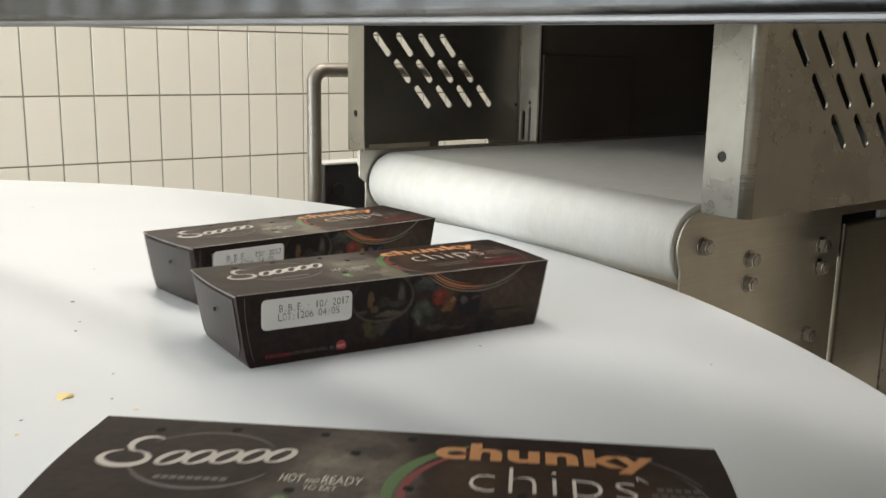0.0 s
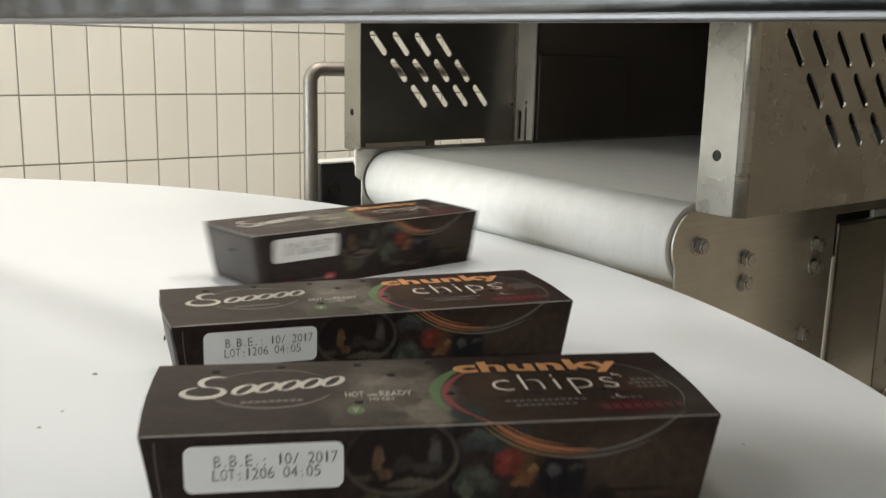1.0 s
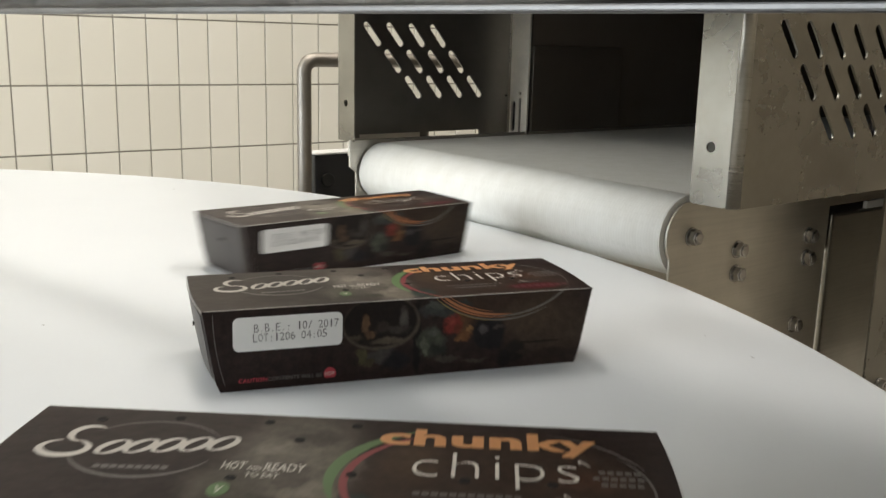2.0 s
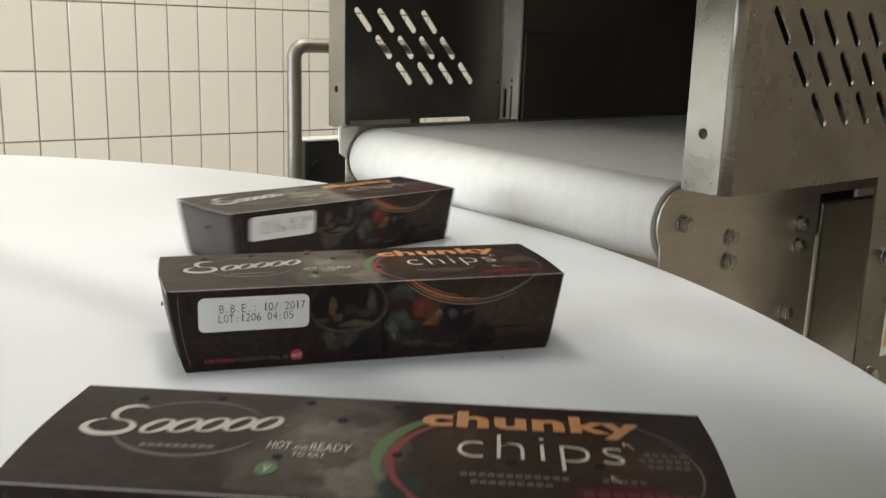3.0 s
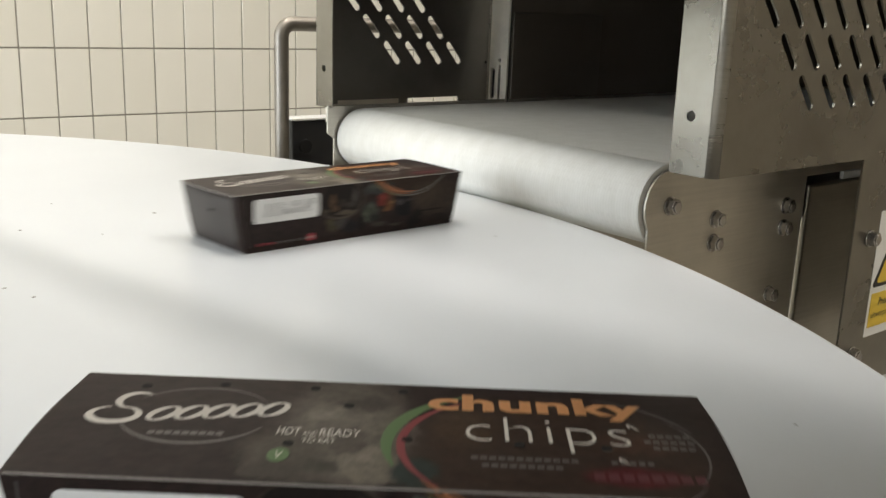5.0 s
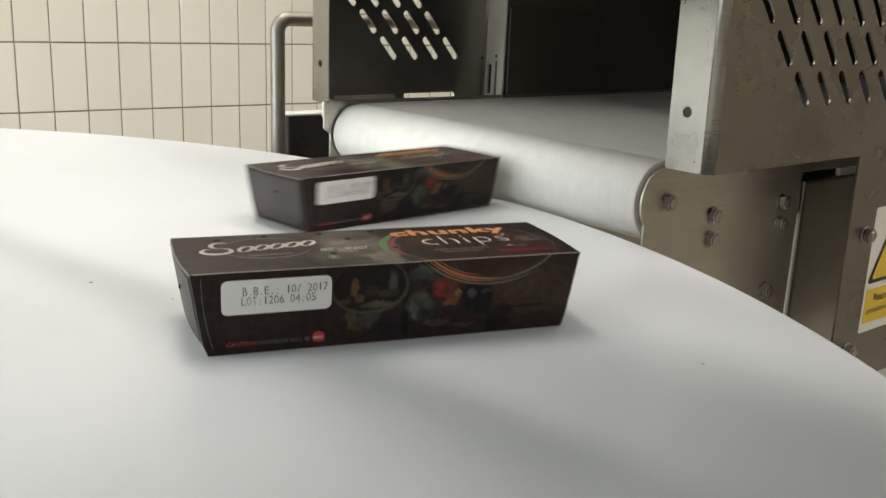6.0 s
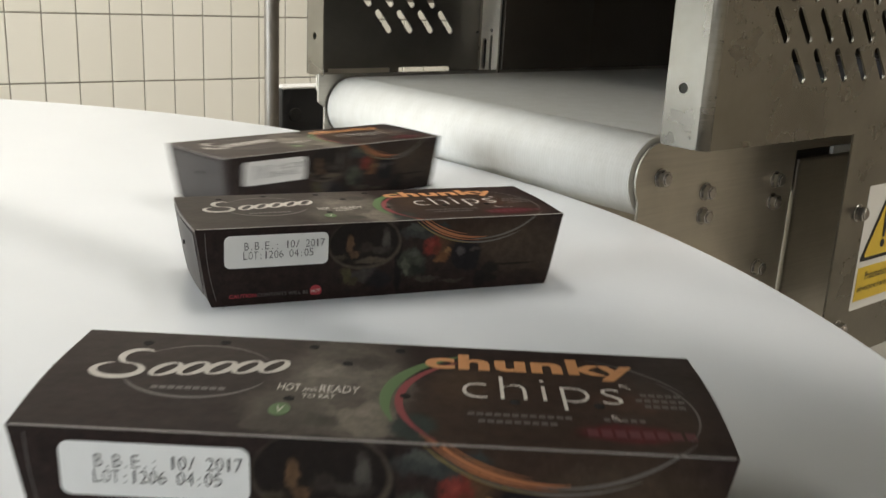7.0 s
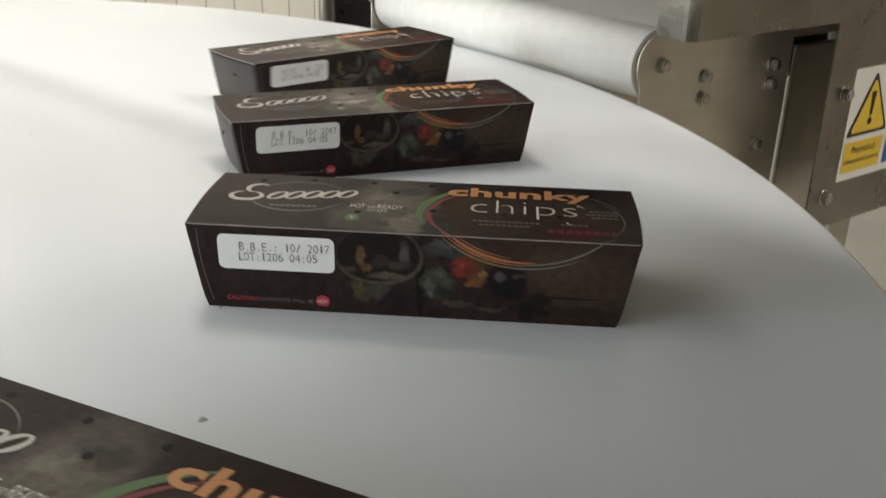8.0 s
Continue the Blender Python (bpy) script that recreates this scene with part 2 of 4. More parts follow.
def even_text(words, pitch, width, height, mat):
    """Printer lettering: every character takes the same step."""
    bm = bmesh.new()
    for k, ch in enumerate(words):
        if ch == " ":
            continue
        w = {".": 0.26, ":": 0.26, "1": 0.28, "/": 0.85}.get(ch, 1.0) * width
        h = {".": 0.13, ":": 0.62}.get(ch, 1.0) * height
        me = text_mesh("glyph", ch, w, h, mat, -0.011)
        me.transform(Matrix.Translation((pitch * k + (width - w) / 2, 0, 0)))
        bm.from_mesh(me)
        bpy.data.meshes.remove(me)
    return bm


def slot(u, v, du, dv, r, n=6):
    """A long hole with round ends, from (u, v) to (u + du, v + dv)."""
    a = math.atan2(dv, du)
    out = [(u + r * math.cos(a + math.pi / 2 + math.pi * k / n), v + r * math.sin(a + math.pi / 2 + math.pi * k / n)) for k in range(n + 1)]
    return out + [(u + du + r * math.cos(a - math.pi / 2 + math.pi * k / n), v + dv + r * math.sin(a - math.pi / 2 + math.pi * k / n)) for k in range(n + 1)]


def round_rect(u0, v0, u1, v1, r, n=5):
    out = []
    for cu, cv, a0 in ((u1 - r, v1 - r, 0), (u0 + r, v1 - r, 90), (u0 + r, v0 + r, 180), (u1 - r, v0 + r, 270)):
        out += [(cu + r * math.cos(radians(a0 + 90 * k / n)), cv + r * math.sin(radians(a0 + 90 * k / n))) for k in range(n + 1)]
    return out


def ring(u, v, r, n=20):
    return [(u + r * math.cos(2 * math.pi * k / n), v + r * math.sin(2 * math.pi * k / n)) for k in range(n)]


# ---- the room ----
structure("floor", block((X0, Y0, -0.1), (X1, Y1, 0.0)), FLOOR_MAT, "grey resin factory floor")
structure("ceiling", block((X0, Y0, ROOM_H), (X1, Y1, ROOM_H + 0.1)), CEILING_MAT, "white ceiling boards")
wall_north = structure("wall_north", block((X0 - 1.04, 0.006, 0), (X1 - 1.04, 0.16, ROOM_H)), GROUT, "wall of cream glazed tiles with grey joints")
wall_north.matrix_world = pose(1.0393, 3.0992, 0, 0, 0, -1.46)
# unseen wall, set close to dim the near table and even out the steel's reflections
structure("wall_south", block((X0, Y0 - 0.15, 0), (X1, Y0, ROOM_H)), DIM_WALL, "plain beige-grey panelled wall, out of view")
structure("wall_east", block((X1, Y0, 0), (X1 + 0.15, Y1, ROOM_H)), DIM_WALL, "plain beige-grey panelled wall, out of view")


def window_wall():
    y0, y1, z0, z1 = 0.1, 2.9, 0.9, 2.5
    bm = block((X0 - 0.15, Y0, 0), (X0, y0, ROOM_H))
    for lo, hi in (((X0 - 0.15, y1, 0), (X0, Y1, ROOM_H)), ((X0 - 0.15, y0, 0), (X0, y1, z0)), ((X0 - 0.15, y0, z1), (X0, y1, ROOM_H))):
        b2 = block(lo, hi)
        me = bpy.data.meshes.new("tmp")
        b2.to_mesh(me)
        b2.free()
        bm.from_mesh(me)
        bpy.data.meshes.remove(me)
    structure("wall_west", bm, PLASTER, "pale plastered wall with a wide window")
    win = thing("window_1", "wide frosted window with daylight behind it", "window", kind="structure")
    part("pane", block((X0 - 0.10, y0, z0), (X0 - 0.085, y1, z1)), GLASS_GLOW, win)
    part("window_frame", block((X0 - 0.12, (y0 + y1) / 2 - 0.03, z0), (X0 - 0.06, (y0 + y1) / 2 + 0.03, z1)), STEEL, win)


window_wall()


def ceiling_lamps():
    lamp = None
    for lx, ly, _ in LAMP_SPOTS:
        at = pose(lx, ly, ROOM_H)
        if lamp:
            copy_thing(lamp, at)
            continue
        lamp = thing("ceiling_lamp", "long white ceiling lamp with a lit diffuser, out of view", "ceiling lamp", "ceiling lamps", at)
        part("housing", block((-0.19, -0.90, -0.07), (0.19, 0.90, 0.0), 0.01), SIGN_WHITE, lamp)
        part("diffuser", block((-0.16, -0.86, -0.085), (0.16, 0.86, -0.07), 0.004), LAMP_GLOW, lamp)


ceiling_lamps()


# ---- the rotary table ----
def rotary_table():
    table = thing("rotary_table", "white plastic rotary collecting table on a steel column", "rotary table", m=pose(CX, CY, 0))
    disc = part("disc", cylinder(RT, TOP - 0.018, TOP, sides=256, bevel=0.004), TABLE_WHITE, table, "smooth white polyethylene disc, turning")
    part("hub", cylinder(0.16, TOP - 0.06, TOP - 0.018), STEEL, table)
    part("column", cylinder(0.07, 0.03, TOP - 0.06), STEEL, table)
    part("base_plate", cylinder(0.34, 0.0, 0.03, bevel=0.005), STEEL, table)
    for k in range(4):
        a = radians(45 + 90 * k)
        part("arm", block((-0.02, 0.14, TOP - 0.075), (0.02, 0.66, TOP - 0.035), 0.003), STEEL, table, m=Matrix.Rotation(a, 4, "Z"))
    return table, disc


table, disc = rotary_table()


def crumbs():
    """Crumbs and dirt that ride on the disc; given where they lie as the clip begins."""
    rng = random.Random(5)
    spots = [(0.3775, 0.6154, 0.0046, CRUMB), (0.43, 0.79, 0.0014, SPECK), (0.407, 0.635, 0.0009, SPECK), (0.3476, 0.5795, 0.001, CRUMB),
             (0.40, 0.58, 0.0013, CRUMB), (0.38, 0.80, 0.0016, PRINT_GREEN), (0.42, 0.74, 0.0008, SPECK), (0.395, 0.60, 0.0007, PRINT_GREEN)]
    for at, px, py, r, mat in ((7.8, 0.3397, 0.3619, 0.0016, SPECK), (7.8, 0.2814, 0.448, 0.0012, SPECK), (4.5, 0.40, 0.80, 0.0012, SPECK), (1.2, 0.34, 0.55, 0.001, SPECK), (6.5, 0.29, 0.50, 0.0012, SPECK)):
        a = radians(-SPIN * at)
        dx, dy = px - CX, py - CY
        spots.append((CX + dx * math.cos(a) - dy * math.sin(a), CY + dx * math.sin(a) + dy * math.cos(a), r, mat))
    for k in range(34):
        a, q = rng.uniform(0, 6.28), rng.uniform(0.2, 0.78)
        spots.append((CX + q * math.cos(a), CY + q * math.sin(a), rng.uniform(0.0004, 0.0009), SPECK))
    for px, py, r, mat in spots:
        bm = bmesh.new()
        bmesh.ops.create_icosphere(bm, subdivisions=2, radius=r)
        for v in bm.verts:
            v.co *= 1 + 0.5 * noise.noise(v.co * (1.2 / r) + Vector((px * 90, py * 90, 0)))
            v.co.z *= 0.3
        part("crumb", bm, mat, disc, m=Matrix.Translation((px - CX, py - CY, TOP)))


crumbs()


# ---- conveyor ----
def hex_bolt(parent, x, y, z, r=0.0068):
    b = part("bolt", cylinder(r * 1.25, -0.0015, 0.0, "y", 24), BOLT, parent, m=Matrix.Translation((x, y, z)))
    head = cylinder(r * 1.06, -0.0085, -0.0015, "y", 6, bevel=0.0007)
    for f in head.faces:
        f.smooth = False
    part("bolt_head", head, BOLT, b, m=Matrix.Rotation(radians(17 + 31 * (x * 97 % 1)), 4, "Y"))
    part("stud_end", cylinder(r * 0.74, -0.0098, -0.0085, "y", 16, bevel=0.0008), BOLT, b)


def belt_profile(r, n=16):
    """The belt's loop in x, z: round the end roller and away into the tunnel."""
    pts = [(AXLE_X + r * math.cos(radians(90 + 180 * k / n)), AXLE_Z + r * math.sin(radians(90 + 180 * k / n))) for k in range(n + 1)]
    return pts


def conveyor():
    con = thing("belt_conveyor", "white belt conveyor with steel side plates, running out of a tunnel", "conveyor")
    end = 3.62
    outer, inner = belt_profile(BELT_R), belt_profile(BELT_R - 0.002)
    loop = [(end, AXLE_Z + BELT_R)] + outer + [(end, AXLE_Z - BELT_R), (end, AXLE_Z - BELT_R + 0.002)] + inner[::-1] + [(end, AXLE_Z + BELT_R - 0.002)]
    belt = prism(loop, Y_NEAR + 0.004, Y_FAR - 0.002, "y")
    for f in belt.faces:
        f.smooth = len(f.verts) == 4 and f.calc_center_median().x < AXLE_X + 0.001
    part("belt", belt, BELT, con, "white woven food belt")
    part("end_roller", cylinder(BELT_R - 0.0025, Y_NEAR + 0.006, Y_FAR - 0.004, "y", 48), STEEL, con, m=Matrix.Translation((AXLE_X, 0, AXLE_Z)))
    part("end_cap", cylinder(BELT_R - 0.0004, Y_NEAR + 0.0028, Y_NEAR + 0.0045, "y", 64, bevel=0.0006), BELT_END, con, m=Matrix.Translation((AXLE_X, 0, AXLE_Z)))
    part("end_roller", cylinder(BELT_R - 0.0025, Y_NEAR + 0.004, Y_FAR - 0.004, "y", 48), STEEL, con, m=Matrix.Translation((end - 0.02, 0, AXLE_Z)))
    # side plates with a round nose
    nose = [(AXLE_X + 0.0318 * math.cos(radians(a)), AXLE_Z + 0.0318 * math.sin(radians(a))) for a in range(95, 216, 8)]
    outline = [(1.150, AXLE_Z + 0.034)] + nose + [(0.9035, TOP - 0.034), (0.9065, TOP - 0.22), (1.147, TOP - 0.22)]
    near = part("side_plate", prism(outline, 0.6725, 0.675, "y", 0.0006), STEEL_PLATE, con, "brushed steel side plate with hex bolts")
    far_outline = [(3.6, TOP + 0.0455), (0.880, TOP + 0.0455), (0.880, TOP + 0.012), (0.889, TOP + 0.005), (0.8905, TOP - 0.22), (3.6, TOP - 0.22)]
    part("side_plate", prism(far_outline, Y_FAR + 0.001, Y_FAR + 0.004, "y", 0.0006), STEEL, con)
    for bx, bz in ((0.9300, 0.0044), (0.9990, -0.0147), (0.9986, -0.0374), (1.1150, -0.0135), (1.1145, -0.0360), (1.1030, -0.104)):
        hex_bolt(near, bx, 0.6725, TOP + bz)
    part("bracket", block((0.905, HOOD_FAR + 0.004, TOP + 0.020), (1.026, HOOD_FAR + 0.006, TOP + 0.060), 0.0006), STEEL_FLANGE, con)
    # drive housing behind the notch of the guard
    part("drive_housing", block((1.156, 0.6715, TOP - 0.24), (1.262, 0.6772, TOP + 0.004), 0.003), STEEL, con, "dull steel drive housing")
    # added strip that stands in for the bright line between side plate and housing
    part("housing_edge", block((1.1518, 0.6702, TOP - 0.24), (1.1530, 0.6722, TOP + 0.004), 0.0003), STEEL, con, "thin strip added for the bright line at the gap")
    part("inner_plate", block((1.1512, 0.6750, TOP + 0.0125), (1.305, 0.6770, TOP + 0.0600), 0.0005), STEEL_PLATE, con)
    # white block put in for the background light seen above the housing
    part("bearing_block", block((1.222, 0.6725, TOP + 0.0042), (1.262, 0.677, TOP + 0.0123), 0.0006), SIGN_WHITE, con, "white block standing in for light seen through the gap")
    part("cross_beam", block((1.30, 0.67, TOP - 0.10), (1.36, 1.155, TOP - 0.045), 0.002), STEEL, con)
    for lx in (1.33, 3.3):
        for ly in (0.70, 1.12):
            part("leg", block((lx - 0.025, ly - 0.025, GROUND), (lx + 0.025, ly + 0.025, TOP - 0.05), 0.003), STEEL, con)
    part("slide_bed", block((0.97, Y_NEAR + 0.02, AXLE_Z + 0.028), (3.58, Y_FAR - 0.02, AXLE_Z + 0.0335)), STEEL_SHADED, con)
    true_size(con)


conveyor()


# ---- the guard over the belt ----
BEND = 0.008
SLOT_A, SLOT_R, SLOT_PITCH = (0.0185, -0.0218), 0.0043, 0.0349
SLOT_ROWS = [(0.9277, 0.1856), (0.9597, 0.1518), (0.9929, 0.1182)]


def slots(count):
    return [slot(x + SLOT_PITCH * k, TOP + z, *SLOT_A, SLOT_R) for x, z in SLOT_ROWS for k in range(count)]


def conveyor_guard():
    guard = thing("conveyor_guard", "brushed stainless steel guard with slanted vent slots over the conveyor", "machine guard")
    upright = Matrix.Rotation(radians(90), 4, "X")
    # side sheet towards the table: its notch shows the conveyor's side plate
    low = TOP - 0.195
    outer = [(HOOD_X + BEND, TOP + 0.043), (1.117, TOP + 0.043), (1.118, low), (2.1, low), (2.1, HOOD_TOP), (HOOD_X + BEND, HOOD_TOP)]
    near = part("side_panel", sheet("side_panel", outer, slots(7), 0.002, STEEL_GUARD), STEEL_GUARD, guard, "slotted side panel", Matrix.Translation((0, HOOD_NEAR + 0.001, 0)) @ upright)
    for bx, bz in ((1.1483, -0.036), (1.1455, -0.1557)):
        hex_bolt(near, bx, HOOD_NEAR - 0.0005, TOP + bz)
    for b in near.children:
        b.matrix_parent_inverse = near.matrix_basis.inverted()
    outer = [(HOOD_X + BEND, TOP + 0.043), (0.918, TOP + 0.043), (0.918, TOP + 0.0475), (1.0155, TOP + 0.0475), (1.0155, TOP + 0.030), (1.0295, TOP + 0.030), (1.0295, TOP + 0.0475), (1.116, TOP + 0.0475), (1.1185, TOP + 0.045), (1.1185, TOP + 0.030), (1.172, TOP + 0.030), (1.172, HOOD_TOP), (HOOD_X + BEND, HOOD_TOP)]
    # far panel in the darkened steel, for the shade under the hood
    part("side_panel", sheet("side_panel_far", outer, slots(4), 0.002, STEEL_SHADED), STEEL_SHADED, guard, "slotted side panel, coloured darker for the shade inside", Matrix.Translation((0, HOOD_FAR - 0.001, 0)) @ upright)
    # front flanges with one hole each, and the round bends behind them
    facing = Matrix(((0, 0, 1, 0), (1, 0, 0, 0), (0, 1, 0, 0), (0, 0, 0, 1)))
    for name, y0, y1, hole, bend in (("near", HOOD_NEAR + BEND, HOOD_NEAR + 0.043, 0.6254, HOOD_NEAR + BEND), ("far", HOOD_FAR - 0.043, HOOD_FAR - BEND, 1.1752, HOOD_FAR - BEND)):
        loop = round_rect(y0, TOP + 0.043, y1, HOOD_TOP, 0.003)
        part("flange", sheet("flange_" + name, loop, [ring(hole, TOP + 0.0899, 0.0043)], 0.002, STEEL_GUARD), STEEL_GUARD, guard, "front flange with a round hole", Matrix.Translation((HOOD_X + 0.001, 0, 0)) @ facing)
        a0 = 180 if name == "near" else 90
        arc = [(HOOD_X + BEND + BEND * math.cos(radians(a0 + 9 * k)), bend + BEND * math.sin(radians(a0 + 9 * k))) for k in range(11)]
        arc += [(HOOD_X + BEND + (BEND - 0.002) * math.cos(radians(a0 + 9 * k)), bend + (BEND - 0.002) * math.sin(radians(a0 + 9 * k))) for k in range(10, -1, -1)]
        bm = prism(arc, TOP + 0.043, HOOD_TOP, "z")
        for f in bm.faces:
            f.smooth = len(f.verts) == 4
        part("bend", bm, STEEL_GUARD, guard)
    # flange at the tunnel's mouth, with its adjusting slots
    loop = [(1.1578, TOP + 0.030), (1.1970, TOP + 0.030), (1.1970, HOOD_TOP), (1.1578, HOOD_TOP)]
    holes = [slot(1.1865, TOP + 0.083, 0, -0.035, 0.0040), slot(1.1730, TOP + 0.090, 0, -0.052, 0.0022), ring(1.1735, TOP + 0.0985, 0.0028, 12)]
    part("mouth_flange", sheet("mouth_flange", loop, holes, 0.003, STEEL_FLANGE), STEEL_FLANGE, guard, "steel flange with adjusting slots", Matrix.Translation((1.1735, 0, 0)) @ facing)
    # black sheet added behind the slots, in place of the darkness there
    part("mouth_backing", block((1.1760, 1.1590, TOP + 0.030), (1.1780, 1.1970, HOOD_TOP)), HOLE, guard)
    part("mouth_bend", cylinder(0.0022, TOP + 0.030, HOOD_TOP, sides=16), STEEL_GUARD, guard, m=Matrix.Translation((1.1718, 1.1968, 0)))
    part("rivet", cylinder(0.0018, -0.001, 0.0, "y", 12), HOLE, guard, m=Matrix.Translation((1.166, HOOD_FAR - 0.002, TOP + 0.0945)))
    part("top_cover", block((HOOD_X, HOOD_NEAR, HOOD_TOP), (2.1, HOOD_FAR, HOOD_TOP + 0.002)), STEEL_GUARD, guard)
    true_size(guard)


conveyor_guard()


def tunnel():
    tun = thing("inspection_tunnel", "dark metal inspection tunnel that the belt runs out of", "tunnel")
    x0, x1 = 1.218, 3.7
    part("side_wall", block((1.1785, 1.1592, TOP + 0.044), (x1, HOOD_FAR - 0.010, HOOD_TOP - 0.003)), RUBBER, tun)
    part("side_wall", block((1.30, HOOD_NEAR + 0.004, TOP + 0.045), (x1, HOOD_NEAR + 0.03, HOOD_TOP - 0.003)), RUBBER, tun)
    part("roof", block((x0, HOOD_NEAR + 0.032, HOOD_TOP - 0.02), (x1, 1.158, HOOD_TOP - 0.003)), RUBBER, tun)
    part("end_wall", block((x1, HOOD_NEAR, TOP - 0.2), (x1 + 0.01, HOOD_FAR, HOOD_TOP)), RUBBER, tun)
    part("inner_liner", block((1.62, 1.1540, TOP + 0.047), (3.6, 1.1588, HOOD_TOP - 0.1)), RUBBER, tun)
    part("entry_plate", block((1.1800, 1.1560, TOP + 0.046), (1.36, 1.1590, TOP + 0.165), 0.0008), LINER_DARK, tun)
    part("skirt", block((2.104, HOOD_NEAR, TOP - 0.2), (x1, HOOD_NEAR + 0.003, HOOD_TOP)), STEEL, tun)
    part("skirt", block((1.2185, HOOD_FAR - 0.008, TOP - 0.2), (x1, HOOD_FAR - 0.001, HOOD_TOP)), STEEL, tun)
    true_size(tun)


tunnel()


def warning_sign():
    y = HOOD_NEAR - 0.0002
    sign = thing("warning_sign", "white safety sticker with a yellow warning triangle on the steel panel", "warning sign")

    def flat(name, outline, mat, lift, holes=(), label=""):
        return part(name, sheet(name, outline, holes, 0.0003, mat), mat, sign, label, Matrix.Translation((0, y - lift, 0)) @ Matrix.Rotation(radians(90), 4, "X"))
    x0, x1, z0, z1 = 1.166, 1.345, TOP - 0.142, TOP - 0.0112
    flat("backing", round_rect(x0, z0, x1, z1, 0.002), SIGN_WHITE, 0.0)
    mid = 1.209

    def triangle(s):
        cz = TOP - 0.0655
        pts = []
        for a in (90, 210, 330):
            ux, uz = mid + s * 0.80 * math.cos(radians(a)), cz + s * math.sin(radians(a)) * 0.82
            pts += [(ux + 0.003 * math.cos(radians(a + d)), uz + 0.003 * math.sin(radians(a + d))) for d in (-60, -30, 0, 30, 60)]
        return pts
    flat("triangle_border", triangle(0.0525), SIGN_BLACK, 0.0005)
    flat("triangle", triangle(0.0425), SIGN_YELLOW, 0.0010)
    flat("exclamation_stroke", [(mid - 0.0045, TOP - 0.040), (mid + 0.0045, TOP - 0.040), (mid + 0.002, TOP - 0.0675), (mid - 0.002, TOP - 0.0675)], SIGN_BLACK, 0.0015)
    flat("exclamation_dot", ring(mid, TOP - 0.0745, 0.0042), SIGN_BLACK, 0.0015)
    flat("text_panel", [(1.170, TOP - 0.1325), (1.2475, TOP - 0.1325), (1.2475, TOP - 0.0965), (1.170, TOP - 0.0965)], SIGN_YELLOW, 0.0005)
    for words, z, w in (("Pneumatisch", TOP - 0.1105, 0.047), ("uitwerpmechanisme", TOP - 0.1245, 0.071)):
        me = text_mesh("sign_text", words, w, 0.0085, SIGN_BLACK)
        part("sign_text", me, SIGN_BLACK, sign, "", Matrix.Translation((mid - w / 2, y - 0.0012, z)) @ Matrix.Rotation(radians(90), 4, "X"))
    flat("blue_panel", [(1.2555, TOP - 0.1325), (1.339, TOP - 0.1325), (1.339, TOP - 0.0965), (1.2555, TOP - 0.0965)], SIGN_BLUE, 0.0005)
    flat("blue_disc", ring(1.297, TOP - 0.056, 0.036, 40), SIGN_BLUE, 0.0005)
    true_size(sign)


warning_sign()


# ---- behind the conveyor ----
def handrail():
    rail = thing("handrail", "bent satin steel tube rail standing behind the conveyor", "handrail")
    x, y, z, r = 0.9225, 1.35, TOP + 0.1385, 0.018
    pts = [(x, y, GROUND), (x, y, 0.4), (x, y, 0.7), (x, y, z - r)]
    pts += [(x + r - r * math.cos(radians(10 * k)), y, z - r + r * math.sin(radians(10 * k))) for k in range(1, 10)]
    pts += [(x + 0.3, y, z), (x + 0.75, y, z), (x + 1.2, y, z)]
    part("tube", tube(pts, 0.0102), STEEL_PIPE, rail)
    part("foot", cylinder(0.03, 0.0, 0.006), STEEL, rail, m=Matrix.Translation((x, y, GROUND)))
    part("post", cylinder(0.0102, GROUND, z, sides=20), STEEL_PIPE, rail, m=Matrix.Translation((x + 1.19, y, 0)))
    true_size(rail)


handrail()


def control_box():
    box = thing("control_box", "black electrical box behind the conveyor, on a steel leg", "control box")
    part("case", block((0.941, 1.352, TOP - 0.20), (1.19, 1.385, TOP + 0.0030), 0.002), BLACK, box)
    part("lid", block((0.941, 1.350, TOP + 0.0030), (1.193, 1.387, TOP + 0.0060), 0.001), SIGN_WHITE, box, "pale lid")
    part("knob", cylinder(0.010, -0.006, 0.0, "y", 24, bevel=0.001), HOLE, box, m=Matrix.Translation((0.960, 1.352, TOP - 0.034)))
    part("leg", block((1.04, 1.353, GROUND), (1.08, 1.384, TOP - 0.20)), STEEL, box)
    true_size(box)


control_box()


